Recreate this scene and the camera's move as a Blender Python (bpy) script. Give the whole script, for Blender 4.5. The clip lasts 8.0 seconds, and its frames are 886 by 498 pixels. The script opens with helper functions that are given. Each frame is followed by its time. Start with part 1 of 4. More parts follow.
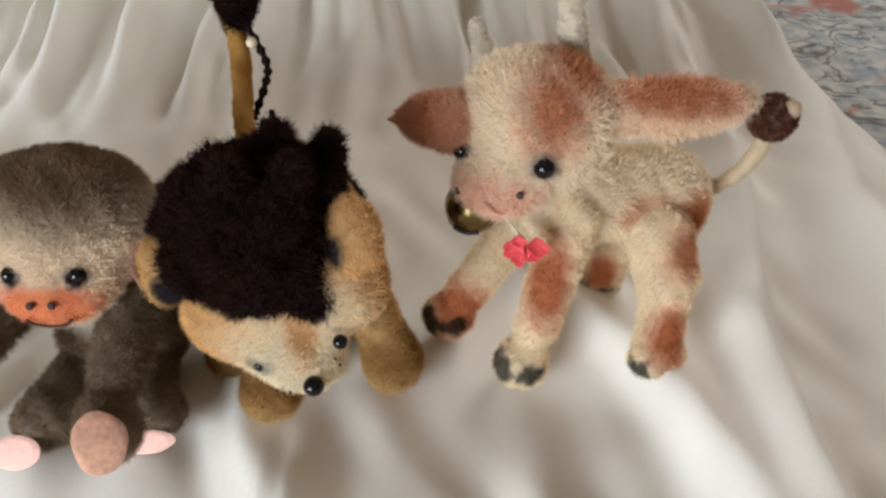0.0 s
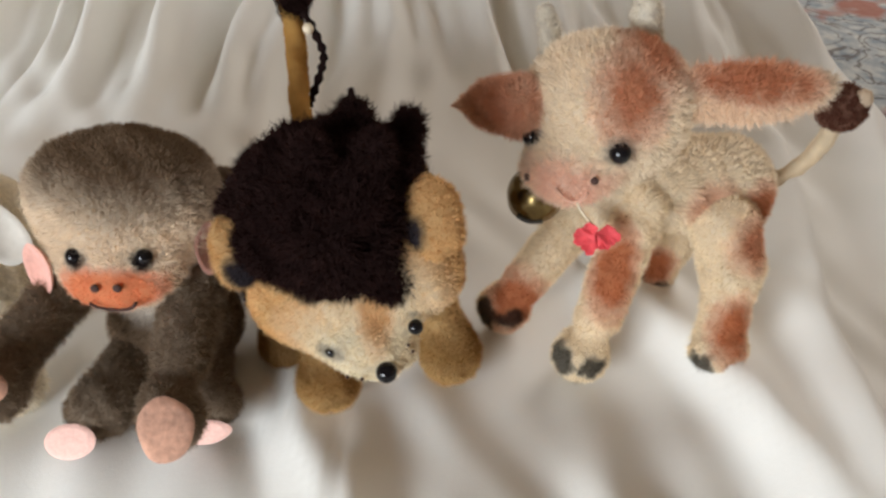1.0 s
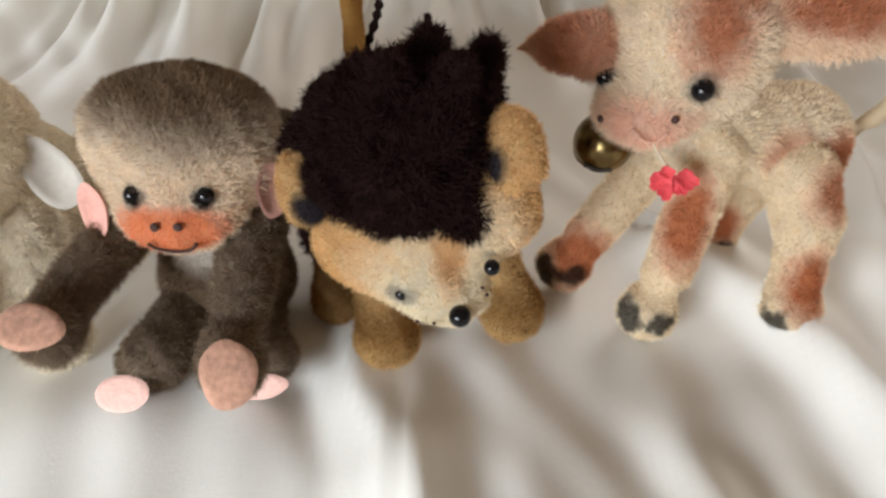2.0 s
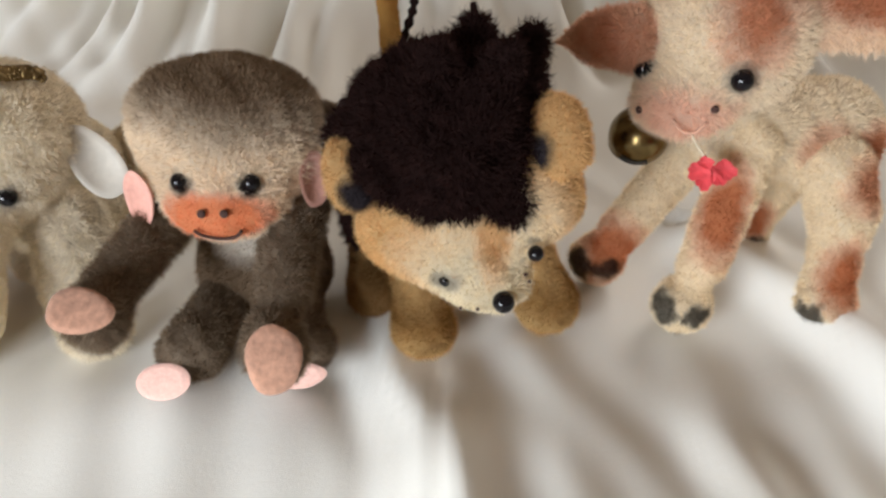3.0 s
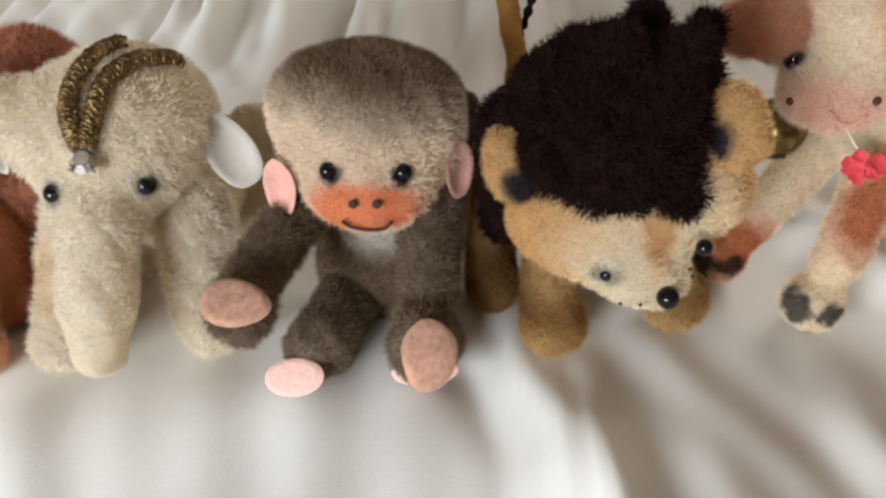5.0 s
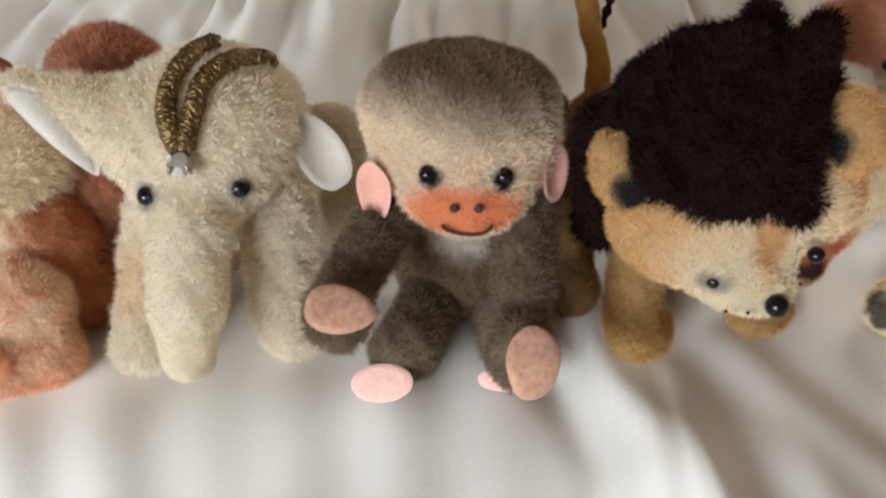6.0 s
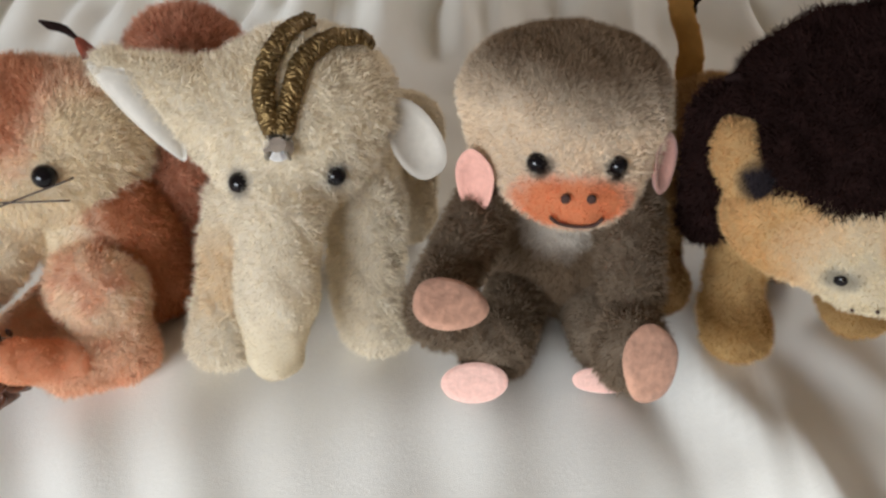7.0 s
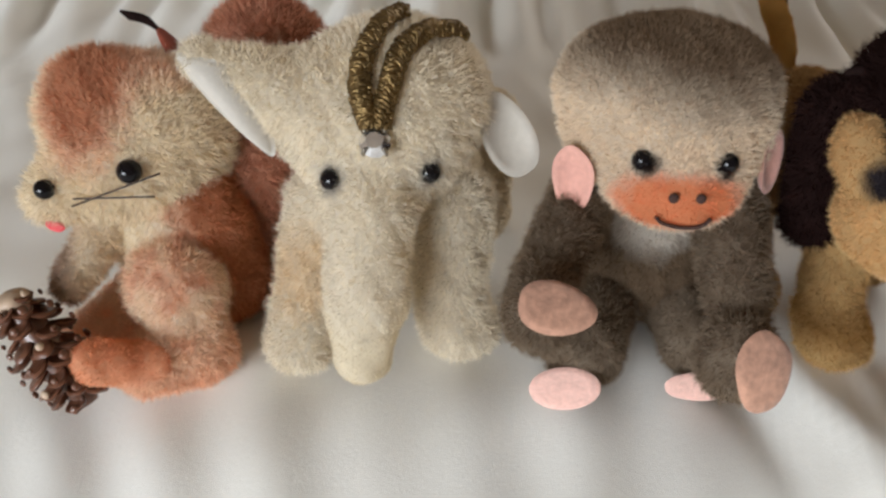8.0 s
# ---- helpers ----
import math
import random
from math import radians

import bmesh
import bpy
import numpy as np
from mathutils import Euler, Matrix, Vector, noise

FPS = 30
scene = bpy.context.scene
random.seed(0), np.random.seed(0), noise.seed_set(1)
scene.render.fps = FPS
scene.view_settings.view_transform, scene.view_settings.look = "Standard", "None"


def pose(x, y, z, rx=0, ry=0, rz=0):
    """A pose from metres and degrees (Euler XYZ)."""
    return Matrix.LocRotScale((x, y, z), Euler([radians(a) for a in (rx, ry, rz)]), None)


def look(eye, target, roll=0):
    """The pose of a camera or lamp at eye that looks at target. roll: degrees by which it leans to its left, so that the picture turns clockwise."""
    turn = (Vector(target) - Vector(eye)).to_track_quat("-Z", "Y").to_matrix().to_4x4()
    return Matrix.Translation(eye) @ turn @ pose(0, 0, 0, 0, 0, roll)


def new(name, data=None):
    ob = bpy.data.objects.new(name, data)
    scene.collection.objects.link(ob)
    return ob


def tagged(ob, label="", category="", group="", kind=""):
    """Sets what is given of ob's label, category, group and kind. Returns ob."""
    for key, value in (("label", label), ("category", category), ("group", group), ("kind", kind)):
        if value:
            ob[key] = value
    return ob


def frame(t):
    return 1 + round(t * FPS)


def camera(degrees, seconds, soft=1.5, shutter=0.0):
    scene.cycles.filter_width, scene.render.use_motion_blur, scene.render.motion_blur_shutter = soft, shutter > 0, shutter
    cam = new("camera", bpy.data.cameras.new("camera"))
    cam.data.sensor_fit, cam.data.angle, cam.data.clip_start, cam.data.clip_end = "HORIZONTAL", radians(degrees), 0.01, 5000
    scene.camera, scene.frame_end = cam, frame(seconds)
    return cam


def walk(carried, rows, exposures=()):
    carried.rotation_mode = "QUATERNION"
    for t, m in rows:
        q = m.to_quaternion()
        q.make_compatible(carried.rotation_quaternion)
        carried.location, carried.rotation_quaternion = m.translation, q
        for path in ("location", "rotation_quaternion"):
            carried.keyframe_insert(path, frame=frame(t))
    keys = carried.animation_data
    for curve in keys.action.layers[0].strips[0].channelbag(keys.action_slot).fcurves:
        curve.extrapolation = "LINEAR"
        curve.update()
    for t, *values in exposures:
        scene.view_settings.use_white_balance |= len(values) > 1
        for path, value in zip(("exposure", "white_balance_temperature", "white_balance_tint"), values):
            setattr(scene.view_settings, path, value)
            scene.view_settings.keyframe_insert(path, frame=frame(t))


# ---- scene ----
cam = camera(60.7, 8.0, 2.6)
METRES, EYE, TILT, LEAN, TURN = 0.20, 0.232, -40.0, 0.0, 0.0
ROWS = [
    (0.0, 0.0, 0.0, 0.0, 0.0, 0.0, -0.0),
    (0.5, -0.035, -0.0048, -0.0146, -0.11, 0.57, -0.31),
    (1.0, -0.1212, 0.0255, -0.0399, -0.39, 0.8, -0.51),
    (1.5, -0.1823, 0.036, -0.0748, -0.3, 1.01, -0.67),
    (2.0, -0.2169, 0.0807, -0.1299, 0.17, 0.91, -0.76),
    (3.5, -0.3261, 0.0664, -0.1794, 0.69, 2.33, -1.0),
    (4.0, -0.4056, 0.088, -0.1766, 0.57, 2.35, -1.12),
    (4.5, -0.4434, 0.1001, -0.1813, 0.49, 2.15, -1.23),
    (6.0, -0.6365, 0.1227, -0.1713, 0.42, 1.54, -1.7),
    (6.5, -0.7017, 0.1449, -0.1699, 0.41, 1.41, -1.83),
    (7.0, -0.7773, 0.1786, -0.1831, 0.52, 1.44, -2.24),
    (7.5, -0.8363, 0.2032, -0.1815, 1.01, 1.33, -2.62),
    (8.0, -0.8852, 0.2174, -0.1816, 1.62, 1.12, -2.71),
]
walk(cam, [(t, pose(0, 0, EYE, TILT, LEAN, TURN) @ pose(METRES * x, METRES * y, METRES * z, 90 + pitch, roll, yaw)) for t, x, y, z, yaw, pitch, roll in ROWS], [(0.0, -0.70), (2.0, -0.66), (4.5, -0.74), (6.5, -0.90), (8.0, -1.04)])

# ---- light and exposure ----
world = bpy.data.worlds.new("sky")
scene.world = world
world.use_nodes = True
wn = world.node_tree.nodes
sky = wn.new("ShaderNodeTexSky")
sky.sky_type, sky.sun_disc, sky.sun_elevation, sky.sun_rotation = "NISHITA", False, radians(40), radians(160)
wn["Background"].inputs["Strength"].default_value = 0.10
world.node_tree.links.new(sky.outputs["Color"], wn["Background"].inputs["Color"])


def window_light(name, x, y, z, w, h, target, watts, colour):
    lamp = bpy.data.lights.new(name, "AREA")
    lamp.shape, lamp.size, lamp.size_y, lamp.energy, lamp.color = "RECTANGLE", w, h, watts, colour
    ob = new(name, lamp)
    ob.matrix_world = look((x, y, z), target)
    return ob


window_light("window_daylight", -1.1, -1.42, 0.36, 1.1, 0.66, (-0.15, 0.2, 0.03), 88.0, (0.865, 0.93, 1.0))
window_light("side_window_daylight", 1.1, 1.92, 0.95, 0.9, 1.1, (0.0, 0.25, 0.0), 36.0, (1.0, 0.97, 0.94))

# ---- materials ----


def material(name):
    m = bpy.data.materials.new(name)
    m.use_nodes = True
    return m, m.node_tree.nodes, m.node_tree.links, m.node_tree.nodes["Principled BSDF"]


def plain(name, colour, rough=0.6, metal=0.0, vary=0.15, scale=400.0, bump=0.15, dist=0.0004, coat=0.0, sheen=0.0):
    """One surface with noise at two scales in its colour and relief."""
    m, n, l, p = material(name)
    tc = n.new("ShaderNodeTexCoord")
    fine, broad = n.new("ShaderNodeTexNoise"), n.new("ShaderNodeTexNoise")
    fine.inputs["Scale"].default_value, broad.inputs["Scale"].default_value = scale, scale * 0.12
    fine.inputs["Detail"].default_value = 5
    add, mix, lift = n.new("ShaderNodeMath"), n.new("ShaderNodeMix"), n.new("ShaderNodeBump")
    add.operation = "ADD"
    ramp = n.new("ShaderNodeMapRange")
    for t in (fine, broad):
        l.new(tc.outputs["Object"], t.inputs["Vector"])
    l.new(fine.outputs["Fac"], add.inputs[0])
    l.new(broad.outputs["Fac"], add.inputs[1])
    l.new(add.outputs[0], ramp.inputs["Value"])
    ramp.inputs["From Min"].default_value, ramp.inputs["From Max"].default_value = 0.7, 1.3
    mix.data_type = "RGBA"
    mix.inputs["A"].default_value = (*[c * (1 - vary) for c in colour], 1)
    mix.inputs["B"].default_value = (*[min(1, c * (1 + vary)) for c in colour], 1)
    l.new(ramp.outputs["Result"], mix.inputs["Factor"])
    l.new(mix.outputs["Result"], p.inputs["Base Color"])
    l.new(fine.outputs["Fac"], lift.inputs["Height"])
    lift.inputs["Strength"].default_value, lift.inputs["Distance"].default_value = bump, dist
    l.new(lift.outputs["Normal"], p.inputs["Normal"])
    p.inputs["Roughness"].default_value, p.inputs["Metallic"].default_value = rough, metal
    p.inputs["Coat Weight"].default_value, p.inputs["Sheen Weight"].default_value = coat, sheen
    return m


def plush(name):
    """Mohair: pigment from the dyed pile, each strand a little lighter or darker."""
    m, n, l, p = material(name)
    dye, geo = n.new("ShaderNodeAttribute"), n.new("ShaderNodeNewGeometry")
    dye.attribute_name = "dye"
    vary, mul = n.new("ShaderNodeMapRange"), n.new("ShaderNodeVectorMath")
    vary.inputs["To Min"].default_value, vary.inputs["To Max"].default_value = 0.92, 1.08
    mul.operation = "SCALE"
    l.new(geo.outputs["Random Per Island"], vary.inputs["Value"])
    l.new(dye.outputs["Color"], mul.inputs[0])
    l.new(vary.outputs["Result"], mul.inputs["Scale"])
    l.new(mul.outputs["Vector"], p.inputs["Base Color"])
    p.inputs["Roughness"].default_value = 0.85
    p.inputs["Specular IOR Level"].default_value = 0.08
    p.inputs["Sheen Weight"].default_value = 0.30
    p.inputs["Sheen Roughness"].default_value = 0.45
    l.new(mul.outputs["Vector"], p.inputs["Sheen Tint"])
    # fine fibres let part of the light through
    glow, both = n.new("ShaderNodeBsdfTranslucent"), n.new("ShaderNodeMixShader")
    l.new(mul.outputs["Vector"], glow.inputs["Color"])
    both.inputs["Fac"].default_value = 0.5
    l.new(p.outputs["BSDF"], both.inputs[1])
    l.new(glow.outputs["BSDF"], both.inputs[2])
    l.new(both.outputs["Shader"], n["Material Output"].inputs["Surface"])
    return m


def cotton(name, colour):
    """Washed cotton: fine twill weave, faint slubs and creases."""
    m, n, l, p = material(name)
    tc = n.new("ShaderNodeTexCoord")
    warp, weft, slub, stain = (n.new("ShaderNodeTexNoise") for _ in range(4))
    for w, grain in ((warp, (3400.0, 700.0, 900.0)), (weft, (700.0, 3400.0, 900.0))):
        stretch = n.new("ShaderNodeMapping")
        stretch.inputs["Scale"].default_value = grain
        w.inputs["Scale"].default_value, w.inputs["Detail"].default_value = 1.0, 2.0
        l.new(tc.outputs["Object"], stretch.inputs["Vector"])
        l.new(stretch.outputs["Vector"], w.inputs["Vector"])
    slub.inputs["Scale"].default_value, slub.inputs["Detail"].default_value = 220.0, 6.0
    stain.inputs["Scale"].default_value, stain.inputs["Detail"].default_value = 9.0, 4.0
    for t in (slub, stain):
        l.new(tc.outputs["Object"], t.inputs["Vector"])
    add, add2 = n.new("ShaderNodeMath"), n.new("ShaderNodeMath")
    add.operation = add2.operation = "ADD"
    l.new(warp.outputs["Fac"], add.inputs[0])
    l.new(weft.outputs["Fac"], add.inputs[1])
    l.new(add.outputs[0], add2.inputs[0])
    l.new(slub.outputs["Fac"], add2.inputs[1])
    lift = n.new("ShaderNodeBump")
    lift.inputs["Strength"].default_value, lift.inputs["Distance"].default_value = 0.3, 0.0002
    l.new(add2.outputs[0], lift.inputs["Height"])
    l.new(lift.outputs["Normal"], p.inputs["Normal"])
    mix = n.new("ShaderNodeMix")
    mix.data_type = "RGBA"
    mix.inputs["A"].default_value = (*colour, 1)
    mix.inputs["B"].default_value = (colour[0] * 0.96, colour[1] * 0.94, colour[2] * 0.88, 1)
    l.new(stain.outputs["Fac"], mix.inputs["Factor"])
    l.new(mix.outputs["Result"], p.inputs["Base Color"])
    p.inputs["Roughness"].default_value = 0.75
    p.inputs["Sheen Weight"].default_value = 0.15
    return m


def quilt_material():
    """A printed bedspread: pale blue-grey ground, dark brown branches, red and ochre dabs."""
    m, n, l, p = material("printed_bedspread")
    tc = n.new("ShaderNodeTexCoord")
    ground, cells, lines, dabs = n.new("ShaderNodeTexNoise"), n.new("ShaderNodeTexVoronoi"), n.new("ShaderNodeTexNoise"), n.new("ShaderNodeTexNoise")
    ground.inputs["Scale"].default_value, dabs.inputs["Scale"].default_value = 90, 20
    ground.inputs["Detail"].default_value = 8
    cells.inputs["Scale"].default_value, lines.inputs["Scale"].default_value = 120, 34
    lines.inputs["Detail"].default_value, lines.inputs["Distortion"].default_value = 4, 0.6
    for t in (ground, cells, lines, dabs):
        l.new(tc.outputs["Object"], t.inputs["Vector"])
    off, away = n.new("ShaderNodeMath"), n.new("ShaderNodeMath")
    off.operation, away.operation = "SUBTRACT", "ABSOLUTE"
    off.inputs[1].default_value = 0.5
    l.new(lines.outputs["Fac"], off.inputs[0])
    l.new(off.outputs[0], away.inputs[0])
    base = n.new("ShaderNodeValToRGB")
    base.color_ramp.elements[0].position, base.color_ramp.elements[0].color = 0.35, (0.30, 0.35, 0.40, 1)
    base.color_ramp.elements[1].position, base.color_ramp.elements[1].color = 0.65, (0.62, 0.63, 0.60, 1)
    l.new(ground.outputs["Fac"], base.inputs["Fac"])
    edge = n.new("ShaderNodeMapRange")
    edge.inputs["From Min"].default_value, edge.inputs["From Max"].default_value = 0.006, 0.03
    edge.inputs["To Min"].default_value, edge.inputs["To Max"].default_value = 0.75, 0.0
    l.new(away.outputs[0], edge.inputs["Value"])
    dark, red = n.new("ShaderNodeMix"), n.new("ShaderNodeMix")
    dark.data_type = red.data_type = "RGBA"
    l.new(edge.outputs["Result"], dark.inputs["Factor"])
    l.new(base.outputs["Color"], dark.inputs["A"])
    dark.inputs["B"].default_value = (0.10, 0.075, 0.06, 1)
    spot = n.new("ShaderNodeMapRange")
    spot.inputs["From Min"].default_value, spot.inputs["From Max"].default_value = 0.58, 0.66
    l.new(dabs.outputs["Fac"], spot.inputs["Value"])
    l.new(spot.outputs["Result"], red.inputs["Factor"])
    l.new(dark.outputs["Result"], red.inputs["A"])
    red.inputs["B"].default_value = (0.42, 0.17, 0.12, 1)
    l.new(red.outputs["Result"], p.inputs["Base Color"])
    lift = n.new("ShaderNodeBump")
    lift.inputs["Strength"].default_value, lift.inputs["Distance"].default_value = 0.5, 0.001
    l.new(cells.outputs["Distance"], lift.inputs["Height"])
    l.new(lift.outputs["Normal"], p.inputs["Normal"])
    p.inputs["Roughness"].default_value = 0.9
    return m


FUR = plush("mohair_plush")
CLOTH = cotton("white_cotton", (0.87, 0.855, 0.815))
QUILT = quilt_material()
BEAD = plain("black_glass_bead", (0.006, 0.005, 0.006), 0.06, vary=0.3, bump=0.02)
FELT_PINK = plain("pale_pink_felt", (0.82, 0.50, 0.42), 0.95, vary=0.14, scale=700, bump=0.8, sheen=0.3)
FELT_TAN = plain("worn_pink_felt", (0.52, 0.28, 0.19), 0.95, vary=0.3, scale=500, bump=0.8, sheen=0.3)
FELT_EAR = plain("rose_felt", (0.68, 0.35, 0.28), 0.95, vary=0.12, scale=800, bump=0.5, sheen=0.3)
SATIN = plain("white_ear_lining", (0.53, 0.485, 0.42), 0.7, vary=0.06, scale=500, bump=0.3, sheen=0.2)
BRASS = plain("tarnished_brass", (0.17, 0.12, 0.05), 0.27, metal=1.0, vary=0.3, scale=260, bump=0.05)
BRASS_DARK = plain("bell_slot_dark", (0.02, 0.015, 0.008), 0.6)
GOLD = plain("old_gold_thread", (0.20, 0.13, 0.052), 0.42, metal=0.85, vary=0.5, scale=1500, bump=0.6, dist=0.0003)
CRYSTAL = plain("cut_crystal", (0.86, 0.83, 0.85), 0.04, metal=0.9, vary=0.3, scale=300, bump=0.0, coat=1.0)
SILVER = plain("grey_metal_setting", (0.35, 0.32, 0.27), 0.3, metal=1.0)
YARN = plain("dark_brown_yarn", (0.014, 0.007, 0.006), 0.95, vary=0.5, scale=900, bump=0.8)
STITCH = plain("dark_stitching", (0.05, 0.022, 0.016), 0.9)
WHISKER = plain("brown_bristle", (0.03, 0.014, 0.008), 0.5)
PETAL = plain("red_paper_petal", (0.64, 0.055, 0.065), 0.7, vary=0.25, scale=350, bump=0.4)
THREAD = plain("cream_thread", (0.66, 0.56, 0.40), 0.85, scale=900)
WOOD = plain("brown_cone_scale", (0.13, 0.052, 0.028), 0.35, vary=0.5, scale=420, bump=0.5, coat=0.25)
WOOD_PALE = plain("pale_cone_tip", (0.50, 0.36, 0.25), 0.5, vary=0.3, scale=350, bump=0.5)
LEATHER = plain("red_brown_felt", (0.25, 0.052, 0.026), 0.8, vary=0.3, scale=500, bump=0.5)
WALL = plain("cream_wall_paint", (0.42, 0.33, 0.24), 0.9, scale=30, vary=0.05)
BOARDS = plain("brown_floor_boards", (0.22, 0.13, 0.07), 0.5, scale=12, vary=0.3)
MATTRESS = plain("mattress_ticking", (0.6, 0.57, 0.5), 0.9, scale=120)
PAINT = plain("white_window_paint", (0.8, 0.8, 0.78), 0.5, scale=60, vary=0.05)

# ---- mesh tools (lengths of the toys in millimetres) ----
BEAD.node_tree.nodes["Principled BSDF"].inputs["Specular IOR Level"].default_value = 0.3
YARN.node_tree.nodes["Principled BSDF"].inputs["Specular IOR Level"].default_value = 0.08
MM = 0.001
rng = np.random.default_rng(7)
BASE = {}


def V(*a):
    return np.array(a, float)


def unit(v):
    return v / np.maximum(np.linalg.norm(v, axis=-1, keepdims=True), 1e-9)


def frame_of(fwd, right):
    """Rows right, forward, up of a head that looks along fwd."""
    f = unit(V(*fwd))
    r = V(*right)
    r = unit(r - f * r.dot(f))
    return np.array([r, f, np.cross(f, r)])


def E(c, r, turn=None):
    return ("e", V(*c), V(*r), turn)


def C(a, b, ra, rb):
    return ("c", V(*a), V(*b), ra, rb)


def distance(prims, P, k=4.0, lump=0.5):
    """Distance to a soft union of ellipsoids and tapered rods, with the lumps of stuffing."""
    out = None
    for s in prims:
        if s[0] == "e":
            q = P - s[1]
            if s[3] is not None:
                q = q @ s[3].T
            a = np.linalg.norm(q / s[2], axis=-1)
            b = np.linalg.norm(q / s[2] ** 2, axis=-1)
            d = a * (a - 1) / np.maximum(b, 1e-6)
        else:
            ab = s[2] - s[1]
            t = np.clip(((P - s[1]) @ ab) / ab.dot(ab), 0, 1)
            d = np.linalg.norm(P - s[1] - t[..., None] * ab, axis=-1) - (s[3] + (s[4] - s[3]) * t)
        if out is None:
            out = d
        else:
            h = np.clip(0.5 + 0.5 * (out - d) / k, 0, 1)
            out = out + (d - out) * h - k * h * (1 - h)
    w = np.sin(P[..., 0] * 0.31 + P[..., 1] * 0.23) * np.sin(P[..., 1] * 0.29 - P[..., 2] * 0.27 + 1.3) * np.sin(P[..., 2] * 0.33 + P[..., 0] * 0.19 + 0.7)
    return out + lump * w


def slope(prims, P, k=4.0, lump=0.5):
    e, g = 0.2, np.zeros_like(P)
    for i in range(3):
        d = np.zeros(3)
        d[i] = e
        g[..., i] = distance(prims, P + d, k, lump) - distance(prims, P - d, k, lump)
    return unit(g)


def snap(prims, p, lift=0.0, k=8.0):
    """The point of the surface next to p, lifted along its normal; and that normal."""
    p = V(*p)
    for _ in range(8):
        p = p - slope(prims, p[None], k)[0] * (distance(prims, p[None], k)[0] - lift)
    return p, slope(prims, p[None], k)[0]


def skin(prims, h=1.6, k=4.0, lump=0.5):
    """Vertices and quads of the soft union, by surface nets."""
    lo = np.min([np.minimum(s[1] - max(s[2]), s[1]) if s[0] == "e" else np.minimum(s[1] - s[3], s[2] - s[4]) for s in prims], axis=0) - 3 * h
    hi = np.max([s[1] + max(s[2]) if s[0] == "e" else np.maximum(s[1] + s[3], s[2] + s[4]) for s in prims], axis=0) + 3 * h
    n = np.ceil((hi - lo) / h).astype(int) + 1
    axes = [lo[i] + h * np.arange(n[i]) for i in range(3)]
    G = np.stack(np.meshgrid(*axes, indexing="ij"), -1)
    D = distance(prims, G, k, lump)
    I = D < 0
    tot, cnt = np.zeros((*(n - 1), 3)), np.zeros(n - 1)
    corner = [(a, b, c) for a in (0, 1) for b in (0, 1) for c in (0, 1)]
    sl = lambda o: tuple(slice(o[i], n[i] - 1 + o[i]) for i in range(3))
    for a in corner:
        for i in range(3):
            if a[i] == 0:
                b = tuple(a[j] + (j == i) for j in range(3))
                da, db = D[sl(a)], D[sl(b)]
                cross = (da < 0) != (db < 0)
                t = np.where(cross, da / np.where(cross, da - db, 1), 0)
                for j in range(3):
                    tot[..., j] += np.where(cross, a[j] + (t if j == i else 0), 0)
                cnt += cross
    on = cnt > 0
    index = -np.ones(n - 1, int)
    index[on] = np.arange(on.sum())
    cells = np.argwhere(on)
    verts = lo + h * (cells + tot[on] / cnt[on][:, None])
    quads = []
    for i in range(3):
        j, k2 = (i + 1) % 3, (i + 2) % 3
        a, b = [slice(None)] * 3, [slice(None)] * 3
        a[i], b[i] = slice(0, n[i] - 1), slice(1, n[i])
        change = I[tuple(a)] != I[tuple(b)]
        e = np.argwhere(change)
        e = e[(e[:, j] > 0) & (e[:, k2] > 0) & (e[:, j] < n[j] - 1) & (e[:, k2] < n[k2] - 1)]
        dj, dk = np.eye(3, dtype=int)[j], np.eye(3, dtype=int)[k2]
        q = np.stack([index[tuple((e - o).T)] for o in (dj + dk, dk, 0 * dj, dj)], 1)
        flip = ~I[tuple(e.T)]
        q[flip] = q[flip][:, ::-1]
        quads.append(q)
    return verts, np.concatenate(quads)


def link(name, me, mat, parent, centre, label=""):
    """One mesh object under a thing or a part; centre: its own origin in millimetres."""
    me.materials.append(mat)
    ob = new(name, me)
    at = Vector(centre) * MM
    BASE[ob.name] = at
    if parent is not None:
        ob.parent = parent
        ob.location = at - BASE[parent.name]
    else:
        ob.location = at
    return tagged(ob, label)


def thing(name, x, y, z, label, category, group=""):
    ob = new(name)
    ob.empty_display_size = 0.02
    ob.location = Vector((x, y, z)) * MM
    BASE[ob.name] = ob.location.copy()
    return tagged(ob, label, category, group)


def raw_mesh(name, verts, polys, smooth=True):
    """polys: arrays of quads and triangles."""
    me = bpy.data.meshes.new(name)
    me.vertices.add(len(verts))
    me.vertices.foreach_set("co", np.ascontiguousarray(verts, dtype=np.float32).ravel())
    loops = np.concatenate([p.ravel() for p in polys]).astype(np.int32)
    sizes = np.concatenate([np.full(len(p), p.shape[1]) for p in polys])
    starts = np.concatenate([[0], np.cumsum(sizes)[:-1]]).astype(np.int32)
    me.loops.add(len(loops))
    me.loops.foreach_set("vertex_index", loops)
    me.polygons.add(len(sizes))
    me.polygons.foreach_set("loop_start", starts)
    me.polygons.foreach_set("use_smooth", np.full(len(sizes), smooth))
    me.update(calc_edges=True)
    me.validate()
    return me


